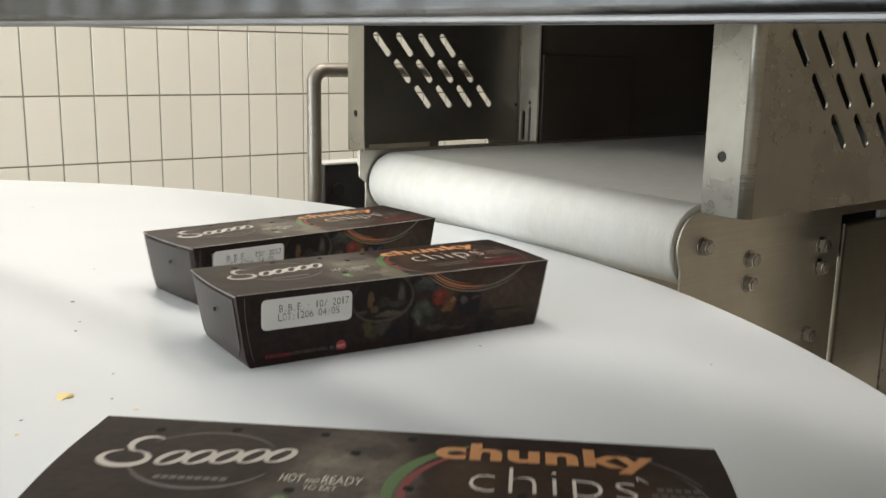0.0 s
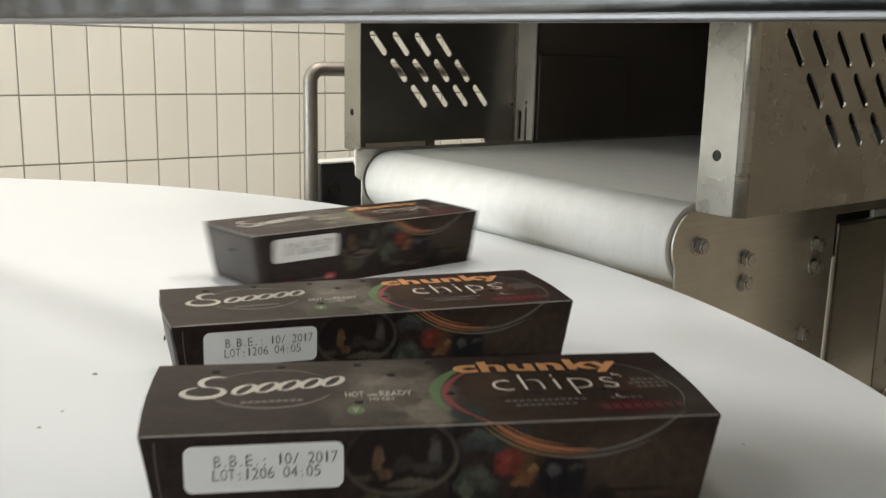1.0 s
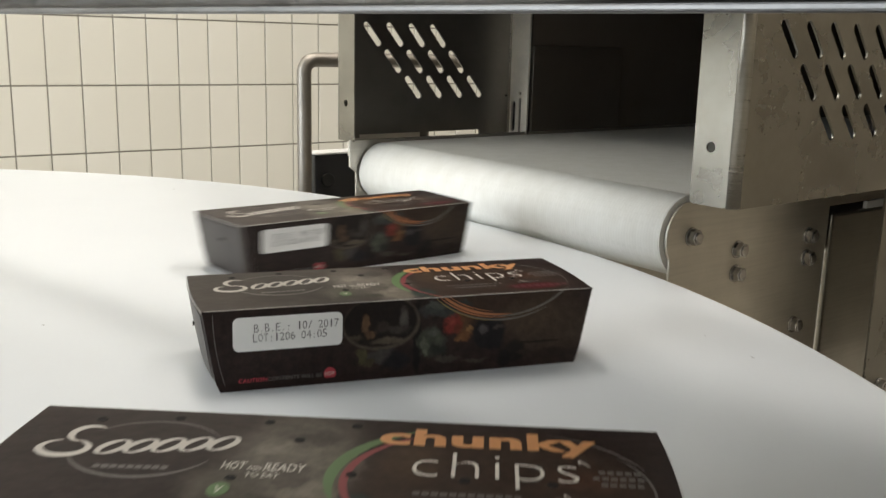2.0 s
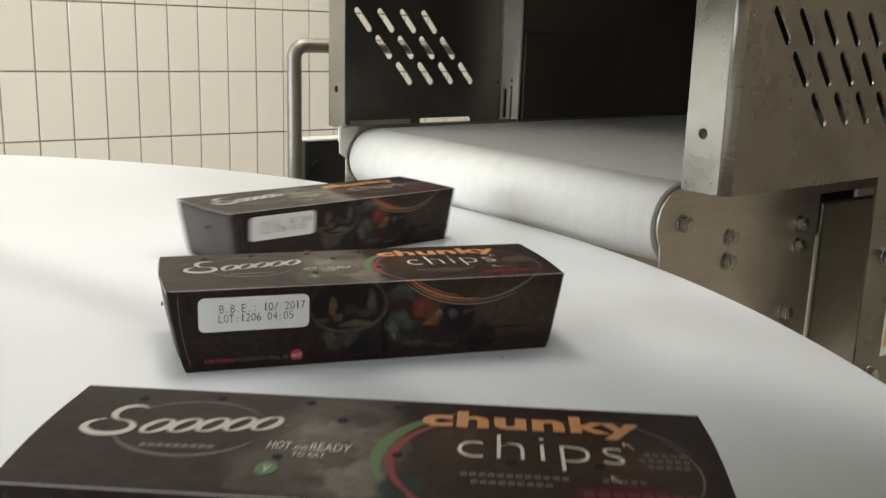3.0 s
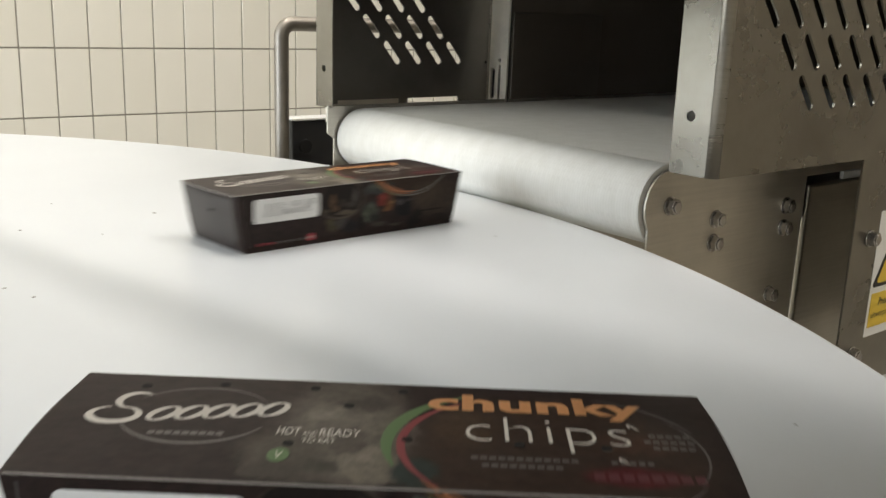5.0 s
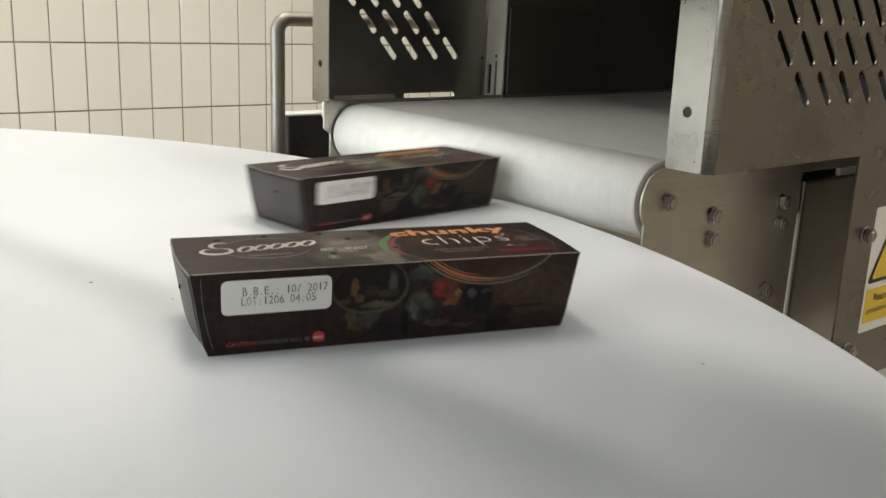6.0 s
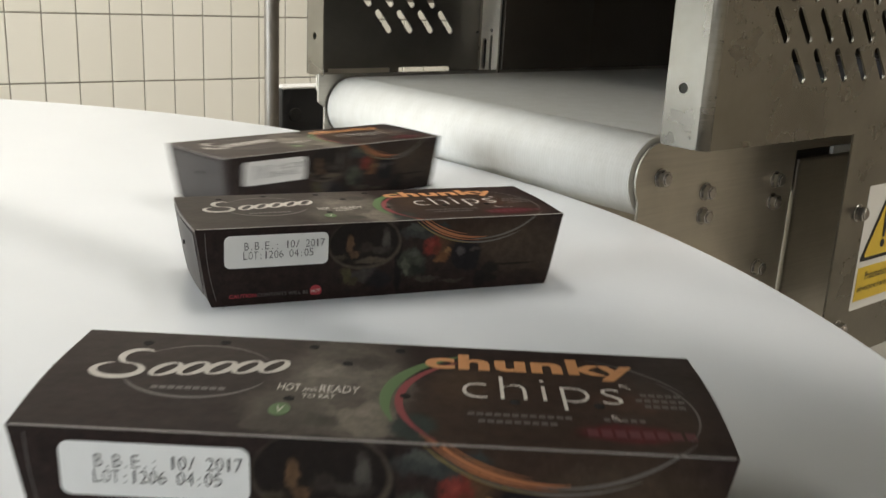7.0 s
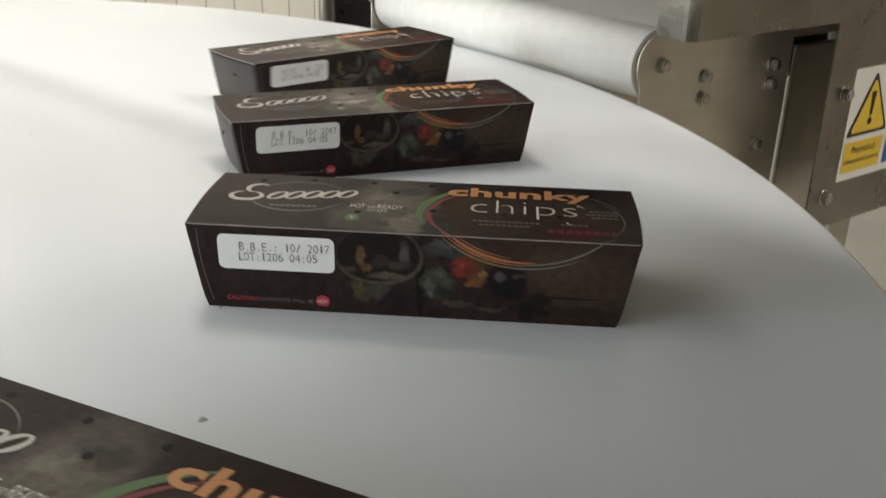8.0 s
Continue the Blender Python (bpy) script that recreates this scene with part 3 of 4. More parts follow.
def overhead_panel():
    """A folded sheet that hangs across, close above the table, carried by a post beside it."""
    a, b = Vector((0.640, 0.095, 0)), Vector((0.385, 1.155, 0))
    d = (b - a).normalized()
    m = Matrix(((d.x, -d.y, 0, a.x), (d.y, d.x, 0, a.y), (0, 0, 1, 0), (0, 0, 0, 1)))
    panel = thing("overhead_panel", "folded stainless sheet hanging low over the table", "steel panel", m=m)
    n, z = (b - a).length, TOP + 0.1783
    bm, cols, tall = bmesh.new(), 240, 0.159
    grid = []
    for k in range(cols + 1):
        u = -0.25 + (n + 0.25) * k / cols
        col = []
        for h in (0.0045, 0.009, 0.014, 0.022, 0.04, 0.08, 0.12, tall):
            swell = 0.0007 * math.exp(-((h - 0.018) / 0.02) ** 2) * (math.sin(u * 140) + 0.5 * math.sin(u * 61 + 1))
            col.append(bm.verts.new((u, -0.0030 - 0.0009 * math.exp(-h / 0.006) + swell, z + h)))
        grid.append(col)
    for a, b in zip(grid, grid[1:]):
        for q in range(len(a) - 1):
            bm.faces.new((a[q], b[q], b[q + 1], a[q + 1])).smooth = True
    bmesh.ops.solidify(bm, geom=bm.faces[:], thickness=0.0015)
    part("sheet", bm, STEEL_PANEL, panel, "slightly buckled sheet")
    part("hem", block((-0.25, -0.0035, z), (n, 0.0035, z + 0.0045), 0.0015, 3), STEEL_PANEL, panel, "rounded folded hem")
    # unseen plate, added to keep ceiling light off the near part of the table
    part("top_plate", block((-0.62, -0.23, z + 0.16), (0.47, 0.42, z + 0.162)), STEEL_PANEL, panel)
    part("post", block((-0.25, -0.002, 0.0), (-0.21, 0.04, z + 0.158), 0.002), STEEL, panel)


overhead_panel()


# ---- the cartons ----
CL, CW, CH, IN_L, IN_W, LEAN = 0.200, 0.0716, 0.0408, 0.0062, 0.0024, 0.0026


def carton_print():
    """Dark printed board. The picture runs over the fold: u along the carton, v up the front and on over the top."""
    m = material("dark_printed_board", (0.022, 0.016, 0.014), 0.38)
    bsdf(m).inputs["Specular IOR Level"].default_value = 0.16
    c = node(m, "ShaderNodeTexCoord")
    sep = node(m, "ShaderNodeSeparateXYZ")
    link(m, c, "Object", sep, "Vector")
    add = node(m, "ShaderNodeMath")
    add.operation = "ADD"
    link(m, sep, "Y", add, 0)
    link(m, sep, "Z", add, 1)
    com = node(m, "ShaderNodeCombineXYZ")
    link(m, sep, "X", com, "X")
    link(m, add, "Value", com, "Y")
    wob = node(m, "ShaderNodeTexNoise", Scale=150.0, Detail=5.0, Roughness=0.65)
    link(m, com, "Vector", wob, "Vector")
    shift = node(m, "ShaderNodeVectorMath")
    shift.operation = "MULTIPLY_ADD"
    shift.inputs[1].default_value, shift.inputs[2].default_value = (0.010, 0.010, 0), (-0.005, -0.005, 0)
    link(m, wob, "Color", shift, 0)
    grain = node(m, "ShaderNodeTexNoise", Scale=60.0, Detail=5.0, Roughness=0.65)
    link(m, com, "Vector", grain, "Vector")
    last = ramp(m, grain, "Fac", [(0.3, (0.0185, 0.0112, 0.0102)), (0.75, (0.028, 0.0175, 0.0158))])
    blobs = [  # u, v, radius u, radius v in mm, colour, softness, how ragged
        (152, 22, 46, 42, (0.038, 0.023, 0.017), 0.3, 0.3), (176, -18, 28, 17, (0.044, 0.030, 0.021), 0.7, 1), (165, -13, 18, 9, (0.056, 0.038, 0.026), 0.9, 1),
        (88, 36, 20, 38, (0.125, 0.108, 0.090), 0.9, 1), (72, 20, 13, 13, (0.075, 0.064, 0.052), 0.8, 1), (97, 12, 9, 12, (0.19, 0.165, 0.135), 0.8, 1.3),
        (92, 55, 10, 7, (0.050, 0.042, 0.036), 0.7, 1.3), (103, 34, 6, 16, (0.12, 0.105, 0.085), 0.8, 1.3), (80, 45, 7, 5, (0.17, 0.15, 0.125), 0.8, 1.5), (84, 12, 6, 5, (0.055, 0.05, 0.04), 0.8, 1.5),
        (172, 12, 15, 6, (0.085, 0.014, 0.018), 0.5, 0.4), (176, 33, 13, 8, (0.060, 0.030, 0.020), 0.9, 0.6), (124, 40, 10, 14, (0.055, 0.034, 0.022), 0.9, 0.8),
        (70, 9, 9, 6, (0.062, 0.052, 0.043), 0.25, 1.0), (99, 10, 8, 8, (0.15, 0.13, 0.105), 0.25, 1.3), (110, 10, 7, 9, (0.026, 0.036, 0.032), 0.4, 1.0), (90, 28, 6, 9, (0.085, 0.072, 0.06), 0.3, 1.3), (84, 60, 9, 5, (0.075, 0.064, 0.053), 0.3, 1.3),
        (104.5, -20, 2.2, 22, (0.008, 0.006, 0.006), 0.7, 0.2),
        (86, -11, 20, 13.5, (0.075, 0.060, 0.045), 0.10, 0.12), (85.6, -10.2, 19.1, 12.6, (0.013, 0.009, 0.008), 0.12, 0.15),
        (97.5, -8.5, 2.6, 5, (0.075, 0.068, 0.060), 0.9, 0.7), (94, -14, 6, 2.4, (0.042, 0.036, 0.030), 0.9, 0.8), (78, -11, 2.0, 4.6, (0.105, 0.062, 0.034), 0.6, 0.6), (80.5, -16, 3.0, 2.0, (0.095, 0.055, 0.030), 0.6, 0.6), (73, -17, 3.4, 1.8, (0.055, 0.045, 0.03), 0.8, 0.8), (86, -13, 4, 3, (0.030, 0.024, 0.020), 0.8, 0.8),
        (90, -20, 9, 2.0, (0.085, 0.068, 0.05), 0.6, 0.5), (84, -28, 10, 3, (0.05, 0.045, 0.042), 0.6, 1), (76, -27, 3.0, 4.4, (0.062, 0.054, 0.026), 0.6, 1.2), (80, -30, 3.4, 1.6, (0.048, 0.040, 0.022), 0.7, 1.0), (88, -25, 5, 1.2, (0.052, 0.048, 0.044), 0.8, 0.8), (94, -30, 8, 5, (0.012, 0.010, 0.012), 0.7, 1),
        (118, -6, 13, 4.5, (0.038, 0.042, 0.040), 0.6, 1), (114, -4, 6, 2, (0.065, 0.068, 0.062), 0.7, 1), (127, -5, 6, 3, (0.030, 0.036, 0.034), 0.7, 1),
        (112, -22, 8, 8, (0.040, 0.045, 0.033), 0.3, 1.0), (109, -24, 2.4, 5, (0.085, 0.09, 0.068), 0.5, 1.3), (116, -26, 5, 4, (0.020, 0.022, 0.018), 0.7, 1), (121, -31, 7, 1.8, (0.055, 0.046, 0.037), 0.7, 1.0), (113, -17, 4, 2, (0.070, 0.072, 0.062), 0.9, 0.9), (117, -22, 3, 3, (0.055, 0.058, 0.046), 0.9, 0.9),
        (129, -12, 5.4, 6.5, (0.080, 0.042, 0.022), 0.5, 1.0), (123.5, -13.5, 5.0, 4.8, (0.150, 0.026, 0.020), 0.5, 0.9), (122, -12, 2.0, 1.8, (0.21, 0.042, 0.032), 0.9, 0.6), (126, -16, 2.4, 2.6, (0.115, 0.030, 0.018), 0.7, 0.8), (129.5, -20, 4.4, 3.2, (0.130, 0.058, 0.024), 0.6, 0.8), (132, -17.5, 2.0, 1.4, (0.19, 0.105, 0.045), 0.8, 0.6), (126, -21.5, 1.8, 1.2, (0.16, 0.075, 0.03), 0.8, 0.6),
        (143, -20, 9, 8.5, (0.010, 0.008, 0.010), 0.25, 0.6), (140, -17, 2.6, 2, (0.065, 0.058, 0.06), 0.8, 0.8), (147, -24, 5, 4, (0.010, 0.008, 0.010), 0.6, 0.8),
        (136, -33, 8, 1.4, (0.052, 0.044, 0.035), 0.7, 0.9), (148, -17, 3, 1.4, (0.045, 0.038, 0.034), 0.9, 0.8), (158, -30, 6, 6, (0.014, 0.010, 0.009), 0.4, 0.4), (171, -26, 14, 0.7, (0.016, 0.011, 0.009), 0.4, 0.2), (152, -33, 4, 5, (0.012, 0.009, 0.009), 0.4, 0.5), (164, -31, 5, 1.4, (0.030, 0.021, 0.016), 0.4, 0.3), (180, -33, 13, 3.6, (0.024, 0.016, 0.013), 0.35, 0.4),
    ]
    edges = {}
    for u, v, ru, rv, colour, soft, ragged in blobs:
        if ragged not in edges:
            edges[ragged] = node(m, "ShaderNodeVectorMath")
            edges[ragged].operation = "MULTIPLY_ADD"
            edges[ragged].inputs[1].default_value = (ragged, ragged, 0)
            link(m, shift, "Vector", edges[ragged], 0)
            link(m, com, "Vector", edges[ragged], 2)
        mp = node(m, "ShaderNodeMapping")
        mp.vector_type = "TEXTURE"
        mp.inputs["Location"].default_value = (u / 1000 - CL / 2, v / 1000 - CW / 2 + CH, 0)
        mp.inputs["Scale"].default_value = (ru / 1000, rv / 1000, 1)
        link(m, edges[ragged], "Vector", mp, "Vector")
        ln = node(m, "ShaderNodeVectorMath")
        ln.operation = "LENGTH"
        link(m, mp, "Vector", ln, 0)
        mr = node(m, "ShaderNodeMapRange")
        mr.interpolation_type = "SMOOTHSTEP"
        mr.inputs["From Min"].default_value, mr.inputs["From Max"].default_value = 1.0 + soft * 0.35, 1.0 - soft * 0.65
        link(m, ln, "Value", mr, "Value")
        mx = node(m, "ShaderNodeMixRGB", Color2=(*colour, 1))
        link(m, mr, "Result", mx, "Fac")
        link(m, last, "Color", mx, "Color1")
        last = mx
    tone = node(m, "ShaderNodeMixRGB", Fac=0.85)
    tone.blend_type = "MULTIPLY"
    fine = node(m, "ShaderNodeTexNoise", Scale=240.0, Detail=4.0, Roughness=0.7)
    link(m, com, "Vector", fine, "Vector")
    link(m, last, "Color", tone, "Color1")
    link(m, ramp(m, fine, "Fac", [(0.3, (0.62, 0.62, 0.62)), (0.7, (1.3, 1.28, 1.25))]), "Color", tone, "Color2")
    link(m, tone, "Color", bsdf(m), "Base Color")
    board = node(m, "ShaderNodeTexNoise", Scale=45.0, Detail=3.0)
    link(m, com, "Vector", board, "Vector")
    bump(m, board, "Fac", 0.2, 0.002)
    return m


CARTON = carton_print()
CARTON_END = cloudy("dark_board_end", (0.024, 0.0185, 0.0165), (0.033, 0.026, 0.023), 40.0, 0.45)


def unfold(u, v, lift):
    """A point of the print, in mm from the carton's front top left corner: v above 0 lies on top, below 0 on the front."""
    if v >= 0:
        return Vector((u / 1000 - CL / 2, v / 1000 - CW / 2, CH + lift))
    s, c = IN_W / math.hypot(IN_W, CH), CH / math.hypot(IN_W, CH)
    return Vector((u / 1000 - CL / 2, -CW / 2 - s * v / 1000 - c * lift, CH + c * v / 1000 - s * lift))


def face(u, v, lift):
    """The pose of flat print that starts at (u, v) on the top or on the front."""
    o = unfold(u, v, lift)
    if v >= 0:
        return Matrix.Translation(o)
    s, c = IN_W / math.hypot(IN_W, CH), CH / math.hypot(IN_W, CH)
    return Matrix(((1, 0, 0, o.x), (0, -s, -c, o.y), (0, c, -s, o.z), (0, 0, 0, 1)))


def ribbon(bm, cu, cv, ru, rv, a0, a1, wide, lift=0.00009, taper=True, n=36):
    """A swept stroke of print on an ellipse, thin at both ends."""
    rows = []
    for k in range(n + 1):
        f = k / n
        a = radians(a0 + (a1 - a0) * f)
        w = wide / 2 * (math.sin(math.pi * min(max(f, 0.03), 0.97)) ** 0.6 if taper else 1)
        rows.append([bm.verts.new(unfold(cu + (ru + d) * math.cos(a), min(cv + (rv + d) * math.sin(a), 69.0), lift)) for d in (-w, w)])
    for (a, b), (c, d) in zip(rows, rows[1:]):
        bm.faces.new((a, c, d, b))


def patch(bm, outline, lift=0.00009):
    bm.faces.new([bm.verts.new(unfold(u, v, lift)) for u, v in outline])


def slanted(u, v, ru, rv, lean, n=18):
    return [(u + ru * math.cos(2 * math.pi * k / n) + lean * math.sin(2 * math.pi * k / n), v + rv * math.sin(2 * math.pi * k / n)) for k in range(n)]


def carton_body():
    bm, rings = bmesh.new(), []
    for f, bulge in ((1.0, 0.0014), (0.97, 0.0015), (0.6, 0.0018), (0.26, 0.0014), (0.10, 0.0008), (0.0, 0.0)):
        hl = CL / 2 - IN_L * (1 - f) - (0.0014 if f == 0 else 0.0003 if f == 0.10 else 0.0)
        hw = CW / 2 - IN_W * (1 - f) + (0.0006 if f == 0 else 0.0)
        line = [(-hl + 2 * hl * k / 8, -hw) for k in range(9)]
        line += [(hl + LEAN * k / 8 + bulge * math.sin(math.pi * k / 8), -hw + 2 * hw * k / 8) for k in range(1, 8)]
        line += [((hl + LEAN) * (1 - k / 4), hw) for k in range(9)]
        line += [(-hl - LEAN * (1 - k / 8) - bulge * math.sin(math.pi * k / 8), hw - 2 * hw * k / 8) for k in range(1, 8)]
        rings.append([bm.verts.new((x, y, CH * f)) for x, y in line])
    for a, b in zip(rings, rings[1:]):
        for k in range(len(a)):
            j = (k + 1) % len(a)
            bm.faces.new((a[k], b[k], b[j], a[j]))
    bm.faces.new(rings[0])
    bm.faces.new(rings[-1][::-1])
    bmesh.ops.recalc_face_normals(bm, faces=bm.faces[:])
    return bm


def make_carton():
    box = thing("food_carton", "dark brown printed board carton of chips with a white date label", "carton", "cartons on the table and belt")
    part("body", carton_body(), CARTON, box)
    # end panels tucked inside the sleeve
    for side in (-1, 1):
        bm, rows = bmesh.new(), []
        for f in (0.93, 0.6, 0.26, 0.09):
            hl, hw = CL / 2 - IN_L * (1 - f), CW / 2 - IN_W * (1 - f) - 0.004 - (0.006 if f < 0.1 else 0)
            bul = {0.93: 0.0015, 0.6: 0.0018, 0.26: 0.0014, 0.09: 0.0008}[f]
            rows.append([bm.verts.new((side * (hl + 0.0006 + LEAN * (0.5 + 0.5 * y / hw) + bul * math.sin(math.pi * (0.5 + 0.5 * y / hw * 0.88))), y, CH * f)) for y in [hw * (k / 4 - 1) for k in range(9)]])
        for a, b in zip(rows, rows[1:]):
            for k in range(8):
                bm.faces.new((a[k], a[k + 1], b[k + 1], b[k]))
        bmesh.ops.recalc_face_normals(bm, faces=bm.faces[:])
        bmesh.ops.solidify(bm, geom=bm.faces[:], thickness=0.0002)
        flap = part("end_flap", bm, CARTON_END, box, "plain dark end flap")
        part("vent_hole", cylinder(0.0011, -0.0004, 0.0004, "x", 12), HOLE, flap, m=Matrix.Translation((side * (CL / 2 + 0.0022), -0.006, CH * 0.66)))
        bm = bmesh.new()
        a = [Vector((side * (CL / 2 + LEAN * k / 10 + 0.0020 * math.sin(math.pi * k / 10) - 0.0001), -CW / 2 + CW * k / 10, CH - 0.00012)) for k in range(11)]
        va, vb = [bm.verts.new(p) for p in a], [bm.verts.new(p + Vector((side * 0.0004, 0, -0.0009))) for p in a]
        for k in range(10):
            bm.faces.new((va[k], va[k + 1], vb[k + 1], vb[k]))
        bmesh.ops.solidify(bm, geom=bm.faces[:], thickness=0.00012)
        part("board_edge", bm, PAPER_EDGE, box, "pale raw edge of the board")
    bm = bmesh.new()
    patch(bm, [(1, -0.1), (199, -0.1), (199, 0.55), (1, 0.55)], 0.00014)
    part("fold_line", bm, PAPER_EDGE, box, "pale worn fold")
    bm = bmesh.new()
    pts = [(1.5 + 5.6 * (k / 12) ** 2, -2 - 37.5 * k / 12) for k in range(13)]
    for (u, v), (s, t) in zip(pts, pts[1:]):
        patch(bm, [(u + 3.2, v), (u + 3.5, v), (s + 3.5, t), (s + 3.2, t)], 0.00012)
    part("side_fold_line", bm, PRINT_GREY, box)
    # date label and its two printed lines
    label = part("date_label", sheet("date_label", round_rect(0, 0, 0.0524, 0.0170, 0.003), [], 0.0002, LABEL_WHITE), LABEL_WHITE, box, "white label with printed date and lot", face(13.9, -21.0, 0.0002))
    for words, u, v in (("B.B.E.: 10/ 2017", 9.9, 9.4), ("LOT:1206 04:05", 9.3, 4.5)):
        part("date_print", even_text(words, 0.00256, 0.0021, 0.0040, INK), INK, label, "", pose(u / 1000, v / 1000, 0.0003, 0, 0, 0.5))
    # the shade under the lifted flap, as a black patch on the front
    bm = bmesh.new()
    patch(bm, [(92 + 54 * k / 12, -40.6) for k in range(13)] + [(146 - 54 * k / 12, -40.6 + 1.5 * math.sin(math.pi * k / 12)) for k in range(1, 12)], 0.0001)
    gap = part("flap_gap", bm, HOLE, box, "dark patch for the shaded gap where the glued flap lifts")
    bm = bmesh.new()
    patch(bm, [(95 + 48 * k / 12, -40.7) for k in range(13)] + [(143 - 48 * k / 12, -40.7 + 0.55 * math.sin(math.pi * k / 12)) for k in range(1, 12)], 0.0002)
    part("flap_edge", bm, PAPER_EDGE, gap)
    # warning line and red spot
    part("caution_print", text_mesh("caution_print", "CAUTION", 0.0136, 0.0020, PRINT_RED, 0.012), PRINT_RED, box, "", face(16.2, -37.0, 0.00012))
    part("contents_print", text_mesh("contents_print", "CONTENTS WILL BE", 0.0262, 0.0019, PRINT_GREY), PRINT_GREY, box, "", face(30.2, -37.0, 0.00012))
    part("red_spot", sheet("red_spot", ring(0, 0, 0.0031, 24), [], 0.0001, PRINT_RED), PRINT_RED, box, "", face(60.3, -35.7, 0.00012))
    part("hot_print", text_mesh("hot_print", "HOT", 0.0048, 0.0018, PRINT_WHITE, 0.012), PRINT_WHITE, box, "", face(57.9, -36.6, 0.0002))
    # words on the top
    part("title_print", text_mesh("title_print", "chunky", 0.0690, 0.0165, PRINT_ORANGE, 0.035, 0, 1.05), PRINT_ORANGE, box, "orange heavy lettering", face(112.5, 48.5, 0.00012))
    part("title_print", text_mesh("title_print", "chips", 0.0495, 0.0225, PRINT_WHITE, -0.021, 0, 1.06), PRINT_WHITE, box, "white thin lettering", face(124.5, 25.5, 0.00012))
    part("slogan_print", text_mesh("slogan_print", "HOT", 0.0068, 0.0050, PRINT_WHITE, 0.0), PRINT_WHITE, box, "", face(68.5, 30.0, 0.00012))
    part("slogan_print", text_mesh("slogan_print", "AND", 0.0042, 0.0026, PRINT_WHITE, 0.0), PRINT_WHITE, box, "", face(76.2, 30.0, 0.00012))
    part("slogan_print", text_mesh("slogan_print", "READY", 0.0120, 0.0050, PRINT_WHITE, 0.0), PRINT_WHITE, box, "", face(81.2, 30.0, 0.00012))
    part("slogan_print", text_mesh("slogan_print", "TO EAT", 0.0100, 0.0028, PRINT_WHITE, 0.0), PRINT_WHITE, box, "", face(76.5, 25.6, 0.00012))
    part("green_spot", sheet("green_spot", [(0.0031 * math.cos(a), 0.0042 * math.sin(a)) for a in np.linspace(0, 2 * math.pi, 24, endpoint=False)], [], 0.0001, PRINT_GREEN), PRINT_GREEN, box, "", face(71.5, 17.0, 0.00012))
    part("green_spot_mark", text_mesh("green_spot_mark", "V", 0.0022, 0.0040, PRINT_WHITE, 0.0), PRINT_WHITE, box, "", face(70.4, 15.0, 0.0002))
    # maker's mark, as plain slanted shapes, with its oval
    bm = bmesh.new()

    def loop(u, v, ru, rv, a0, a1, thin, thick, lean, n=30):
        rows = []
        for j in range(n + 1):
            a = radians(a0 + (a1 - a0) * j / n)
            w = thin + (thick - thin) * abs(math.cos(a))
            rows.append([bm.verts.new(unfold(u + (ru + d * w) * math.cos(a) + lean * math.sin(a), v + (rv + d * w * 0.9) * math.sin(a), 0.00012)) for d in (-1, 1)])
        for (a, b), (c, d) in zip(rows, rows[1:]):
            bm.faces.new((a, c, d, b))
    for k in range(5):
        loop(31.8 + 8.2 * k, 41.4 + 1.5 * k, 3.2, 5.0, 0, 360, 0.55, 1.25, 1.9)
    ribbon(bm, 20.8, 50.0, 5.4, 6.0, 50, 255, 2.6, 0.00012)
    ribbon(bm, 17.0, 39.6, 7.4, 5.6, -250, 75, 3.0, 0.00012)
    part("maker_mark", bm, PRINT_SILVER, box, "white flowing mark of plain shapes")
    bm = bmesh.new()
    ribbon(bm, 42, 42, 23, 20, 30, 150, 0.8)
    ribbon(bm, 42, 42, 23, 20, 200, 338, 1.5)
    for k in range(9):
        patch(bm, [(31 + 2.5 * k, 27.0 + 0.1 * k), (33 + 2.5 * k, 27.0 + 0.1 * k), (33 + 2.5 * k, 29.2 + 0.1 * k), (31 + 2.5 * k, 29.2 + 0.1 * k)])
    part("mark_oval", bm, PRINT_GREY, box)
    # strokes of colour round the words, running over the fold
    for mat, strokes in ((PRINT_GREEN, [(2.2, 122, 200, 4.2)]), (PRINT_WINE, [(-2.0, 124, 222, 2.6)]), (PRINT_STROKE, [(-0.9, 214, 276, 1.5), (0.6, 220, 272, 0.7), (-2.6, 224, 262, 0.5)]), (PRINT_OLIVE, [(2.2, 222, 268, 0.9)]), (PRINT_GREY, [(0.0, 264, 330, 1.0), (-1.5, 330, 395, 0.8), (0.5, 20, 70, 0.7), (2.0, 232, 300, 0.9)])):
        bm = bmesh.new()
        for d, a0, a1, w in strokes:
            ribbon(bm, 150, 27.5, 48.0 + d - 1.5, 39.5 + d, a0, a1, w)
        part("colour_stroke", bm, mat, box)
    # small print that cannot be read, as bars
    bm = bmesh.new()
    for u, v, n, w in ((126, 19.5, 12, 2.0), (129, 15.0, 9, 2.0), (180, 38.0, 5, 2.0), (178, 34.0, 6, 2.0), (180, 30.0, 5, 2.0), (166, 19.5, 5, 1.8)):
        for k in range(n):
            patch(bm, [(u + 2.6 * k, v), (u + 2.6 * k + w, v), (u + 2.6 * k + w, v + 1.7), (u + 2.6 * k, v + 1.7)])
    part("small_print", bm, PRINT_GREY, box)
    bm = bmesh.new()
    for k in range(8):
        patch(bm, [(160 + 4 * k, 9.5), (163 + 4 * k, 9.5), (163 + 4 * k, 14.0), (160 + 4 * k, 14.0)])
    part("small_print", bm, PRINT_MAROON, box)
    bm = bmesh.new()
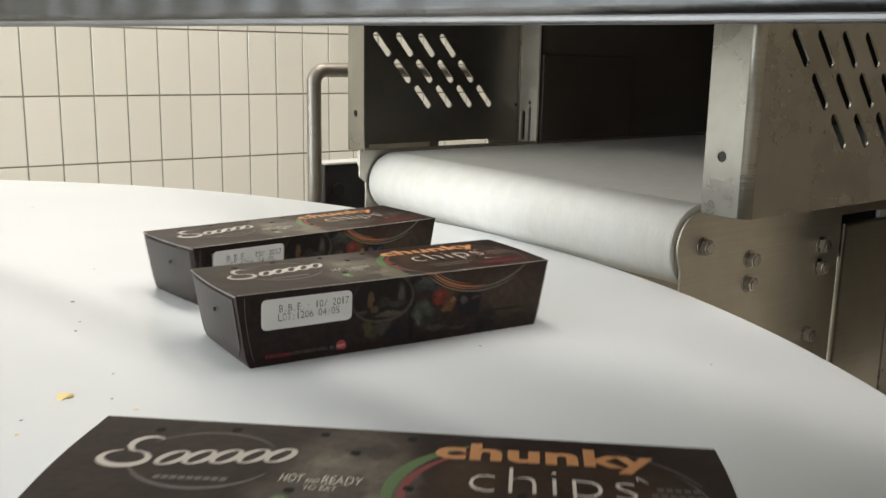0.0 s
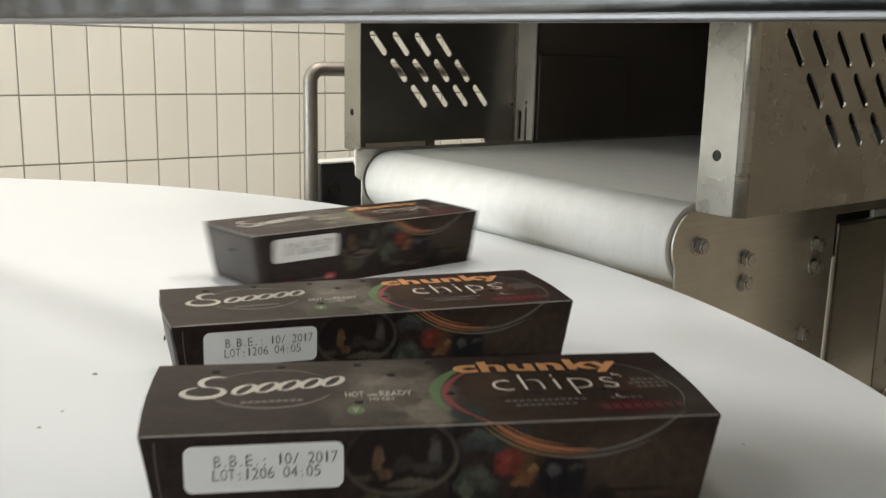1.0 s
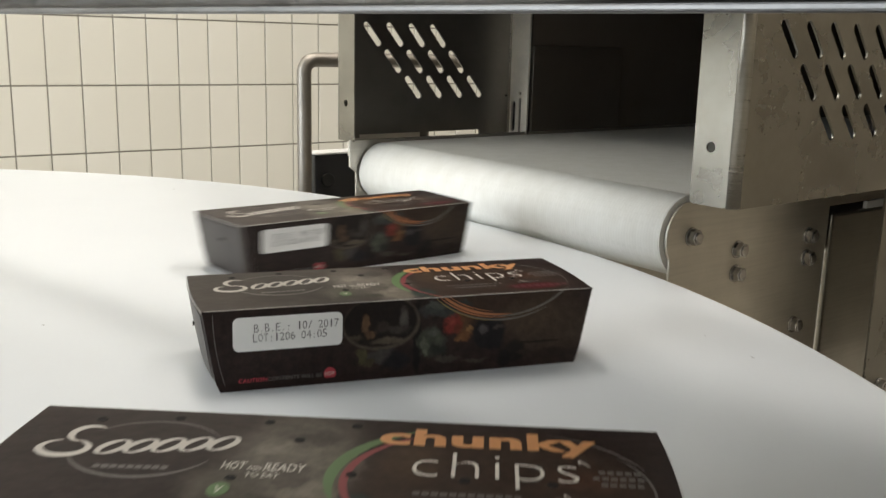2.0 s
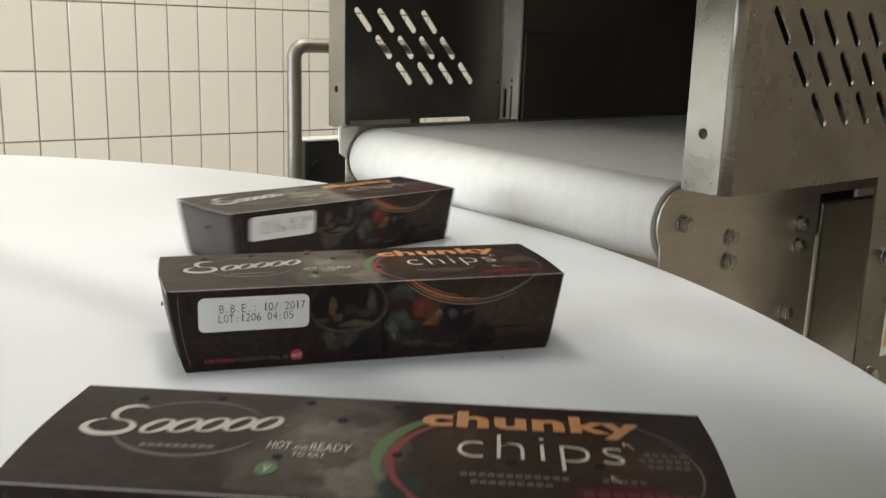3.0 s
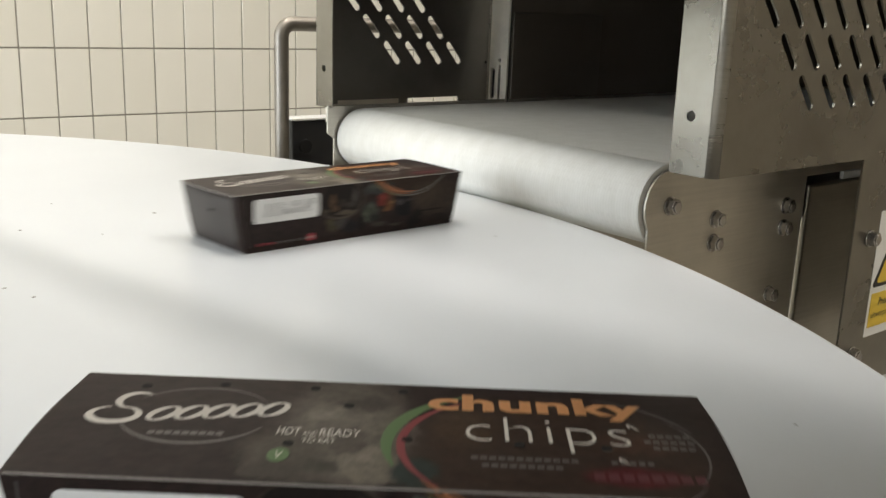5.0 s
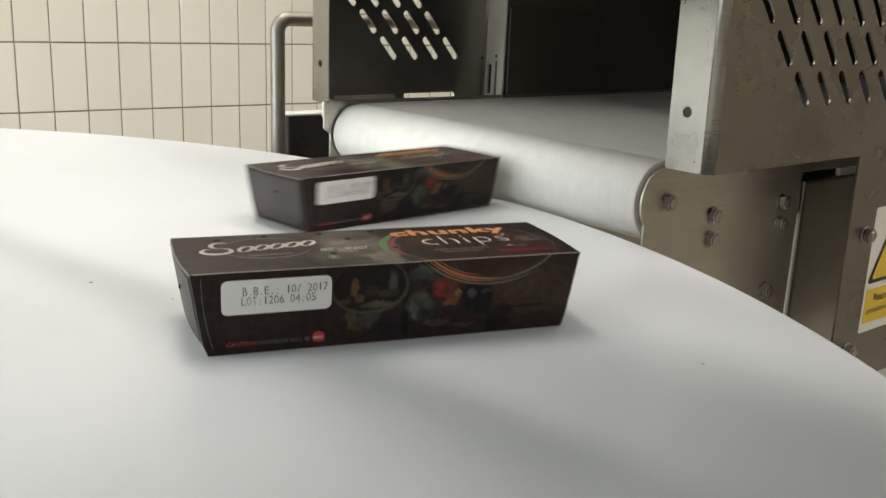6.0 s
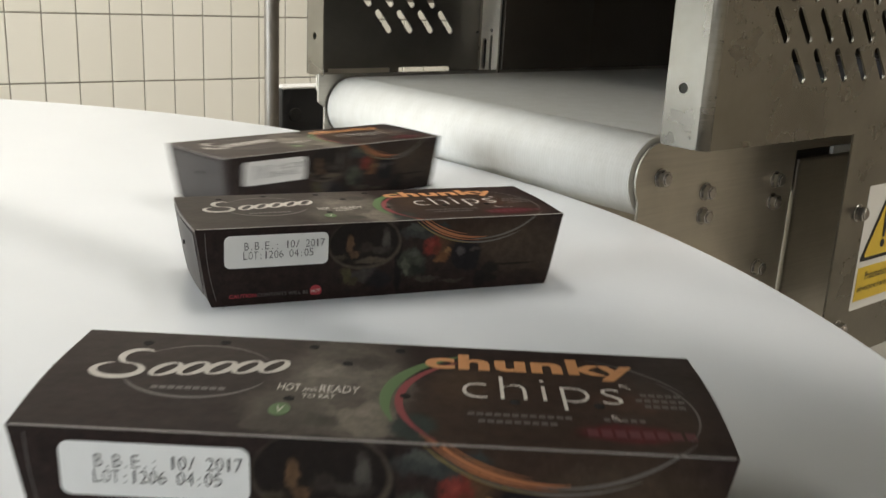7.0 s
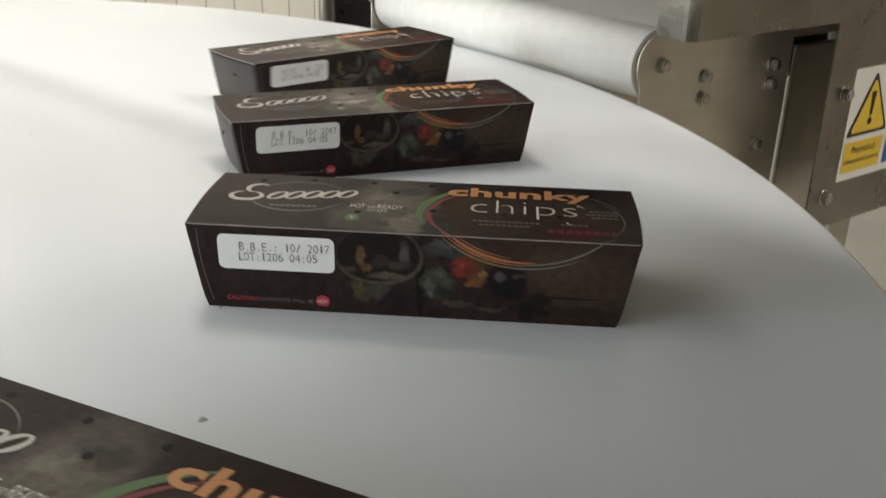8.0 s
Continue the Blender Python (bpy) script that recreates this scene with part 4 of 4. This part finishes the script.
    for u, v, du, dv in ((174.5, 46.5, 3.0, -4.0), (174.5, 46.5, 2.6, -0.8), (174.5, 46.5, 0.2, -2.4), (168.5, 23.5, 2.4, -4.0), (168.5, 23.5, 2.2, -0.6), (168.5, 23.5, 0.1, -2.0)):
        patch(bm, [(u, v), (u + 0.6, v), (u + du + 0.5, v + dv), (u + du, v + dv)])
    part("arrow_print", bm, PRINT_WHITE, box)
    # vent holes as black discs in place of their shaded insides
    for u, v in ((45, 65.5), (75, 65.5), (104, 65.5), (87.5, 52.5), (107.3, 30.0), (140.5, 29.5), (166, 29.5), (73, 24.5), (176, 56), (20, 62)):
        part("vent_hole", cylinder(0.0017, -0.0002, 0.00012, "z", 14), HOLE, box, m=Matrix.Translation(unfold(u, v, 0.0)))
    return box


carton = make_carton()
# landing time, the circle's radius, then the time, angle and turn at which each one rides round (degrees), how far it slides inward, and for two how much they lag behind the table before and after that time
RIDES = [(-2.4, 0.5736, 0.0, -45.74, -42.06, 0.047), (-1.15, 0.5802, 0.75, -33.0, -22.5, 0.047), (-0.15, 0.5600, 1.25, -29.8, -24.0, 0.100), (1.0, 0.5760, 1.5, -12.75, -8.3, 0.052),
         (2.02, 0.5672, 3.25, -28.6, -26.6, 0.047, 0.0, 0.36), (2.985, 0.5815, 4.0, -23.64, -17.7, 0.047), (5.0, 0.5825, 7.0, -45.0, -39.6, 0.047, 0.8, 0.55), (6.087, 0.5877, 7.5, -32.16, -29.15, 0.047),
         (7.028, 0.5650, 7.5, -11.59, -5.25, 0.050), (7.975, 0.564, 8.0, -3.2, 3.6, 0.047)]
CARTONS = [carton] + [copy_thing(carton, pose(0, 0, 0)) for _ in RIDES[1:]]
SPEED = 0.97                   # the belt's, metres a second
DROP_AT = BELT_Z - TOP
# before landing: seconds, distance from the landing place, height above the table, nose dip, turn
DROP = [(-0.30, 0.245, DROP_AT, 0.0, 3.0), (-0.24, 0.185, DROP_AT, 0.0, 3.5), (-0.19, 0.135, DROP_AT - 0.003, 2.2, 4.0),
        (-0.13, 0.078, 0.026, 11.5, 4.5), (-0.105, 0.062, 0.0145, 8.4, 3.0), (-0.088, 0.057, 0.0005, 0.0, 1.5), (0.0, 0.0, 0.0, 0.0, 0.0)]


def riding(ride, t):
    land, r, t0, angle, turn, slide, *slip = ride
    rate = SPIN + (slip[t > t0] if slip else 0)
    s = t - land
    r += slide * math.exp(-max(s, 0) / 0.09)
    a = radians(angle + rate * (t - t0))
    turn = radians(turn + rate * (t - t0))
    back = CW / 2 - 0.0346     # the radius is that of a line 34.6 mm behind the front
    return CX + r * math.cos(a) - back * math.sin(turn), CY + r * math.sin(a) + back * math.cos(turn), math.degrees(turn)


def carton_rows(ride, queue):
    """Riding the belt out of the tunnel, tipping over its end, then turning with the table."""
    land, rows = ride[0], []
    x, y, turn = riding(ride, land)
    wait = 1.08 + 0.235 * max(queue, 0)
    start = frame(land - 0.3 - (wait - DROP[0][1]) / SPEED)
    fine = set(range(frame(land - 0.33), frame(land + 0.4)))
    for f in sorted({1, frame(8.0), start, *fine, *range(1, frame(8.0), 6)}):
        if not 1 <= f <= frame(8.0):
            continue
        t = (f - 1) / FPS
        s = t - land
        if s >= 0:
            px, py, a = riding(ride, t)
            rows.append((t, pose(px, py, TOP, 0, 0, a)))
        elif s >= DROP[0][0]:
            dx, dz, dip, yaw = [np.interp(s, [d[0] for d in DROP], [d[i] for d in DROP]) for i in range(1, 5)]
            rows.append((t, pose(x + dx, y, TOP + dz, 0, -dip, turn + yaw)))
        else:
            rows.append((t, pose(x + min(DROP[0][1] + SPEED * (DROP[0][0] - s), wait), y, BELT_Z, 0, 0, turn + 3.0)))
    return rows


# ---- wall tiles ----
def wall_tiles():
    tw, th, px, pz, oz = 0.0958, 0.1995, 0.1, 0.204, TOP + 0.0162
    bm = block((-tw / 2, 0, -th / 2), (tw / 2, 0.009, th / 2), 0.0012, 1)
    me = to_mesh("tile", bm, TILE)
    verts, faces = [], []
    base_v = [v.co.copy() for v in me.vertices]
    base_f = [list(p.vertices) for p in me.polygons]
    rng = random.Random(3)
    for i in range(-42, 33):
        for j in range(-5, 12):
            at = Vector((px * (i + 0.5), rng.uniform(-0.0006, 0.0006), oz + pz * (j + 0.5)))
            if at.z - th / 2 < 0.001 or at.z + th / 2 > ROOM_H or at.x - tw / 2 < X0 - 1.04 or at.x + tw / 2 > X1 - 1.04:
                continue
            if -9 <= i < 21 and -4 <= j < 6:
                t = new("tile", me)
                t.parent = wall_north
                t.matrix_basis = Matrix.Translation(at) @ pose(0, 0, 0, rng.uniform(-0.25, 0.25), 0, rng.uniform(-0.25, 0.25))
            else:
                o = len(verts)
                verts += [v + at for v in base_v]
                faces += [[o + q for q in f] for f in base_f]
    rest = bpy.data.meshes.new("tile_field")
    rest.from_pydata(verts, [], faces)
    rest.materials.append(TILE)
    field = new("tile_field", rest)
    field.parent = wall_north
    tagged(field, "more cream wall tiles", kind="stuff")


wall_tiles()


# ---- what moves ----
def motions():
    walk(disc, [(k * 1.0, Matrix.Rotation(radians(SPIN * k), 4, "Z")) for k in range(9)])
    for k, (box, ride) in enumerate(zip(CARTONS, RIDES)):
        walk(box, carton_rows(ride, k - 3))


motions()
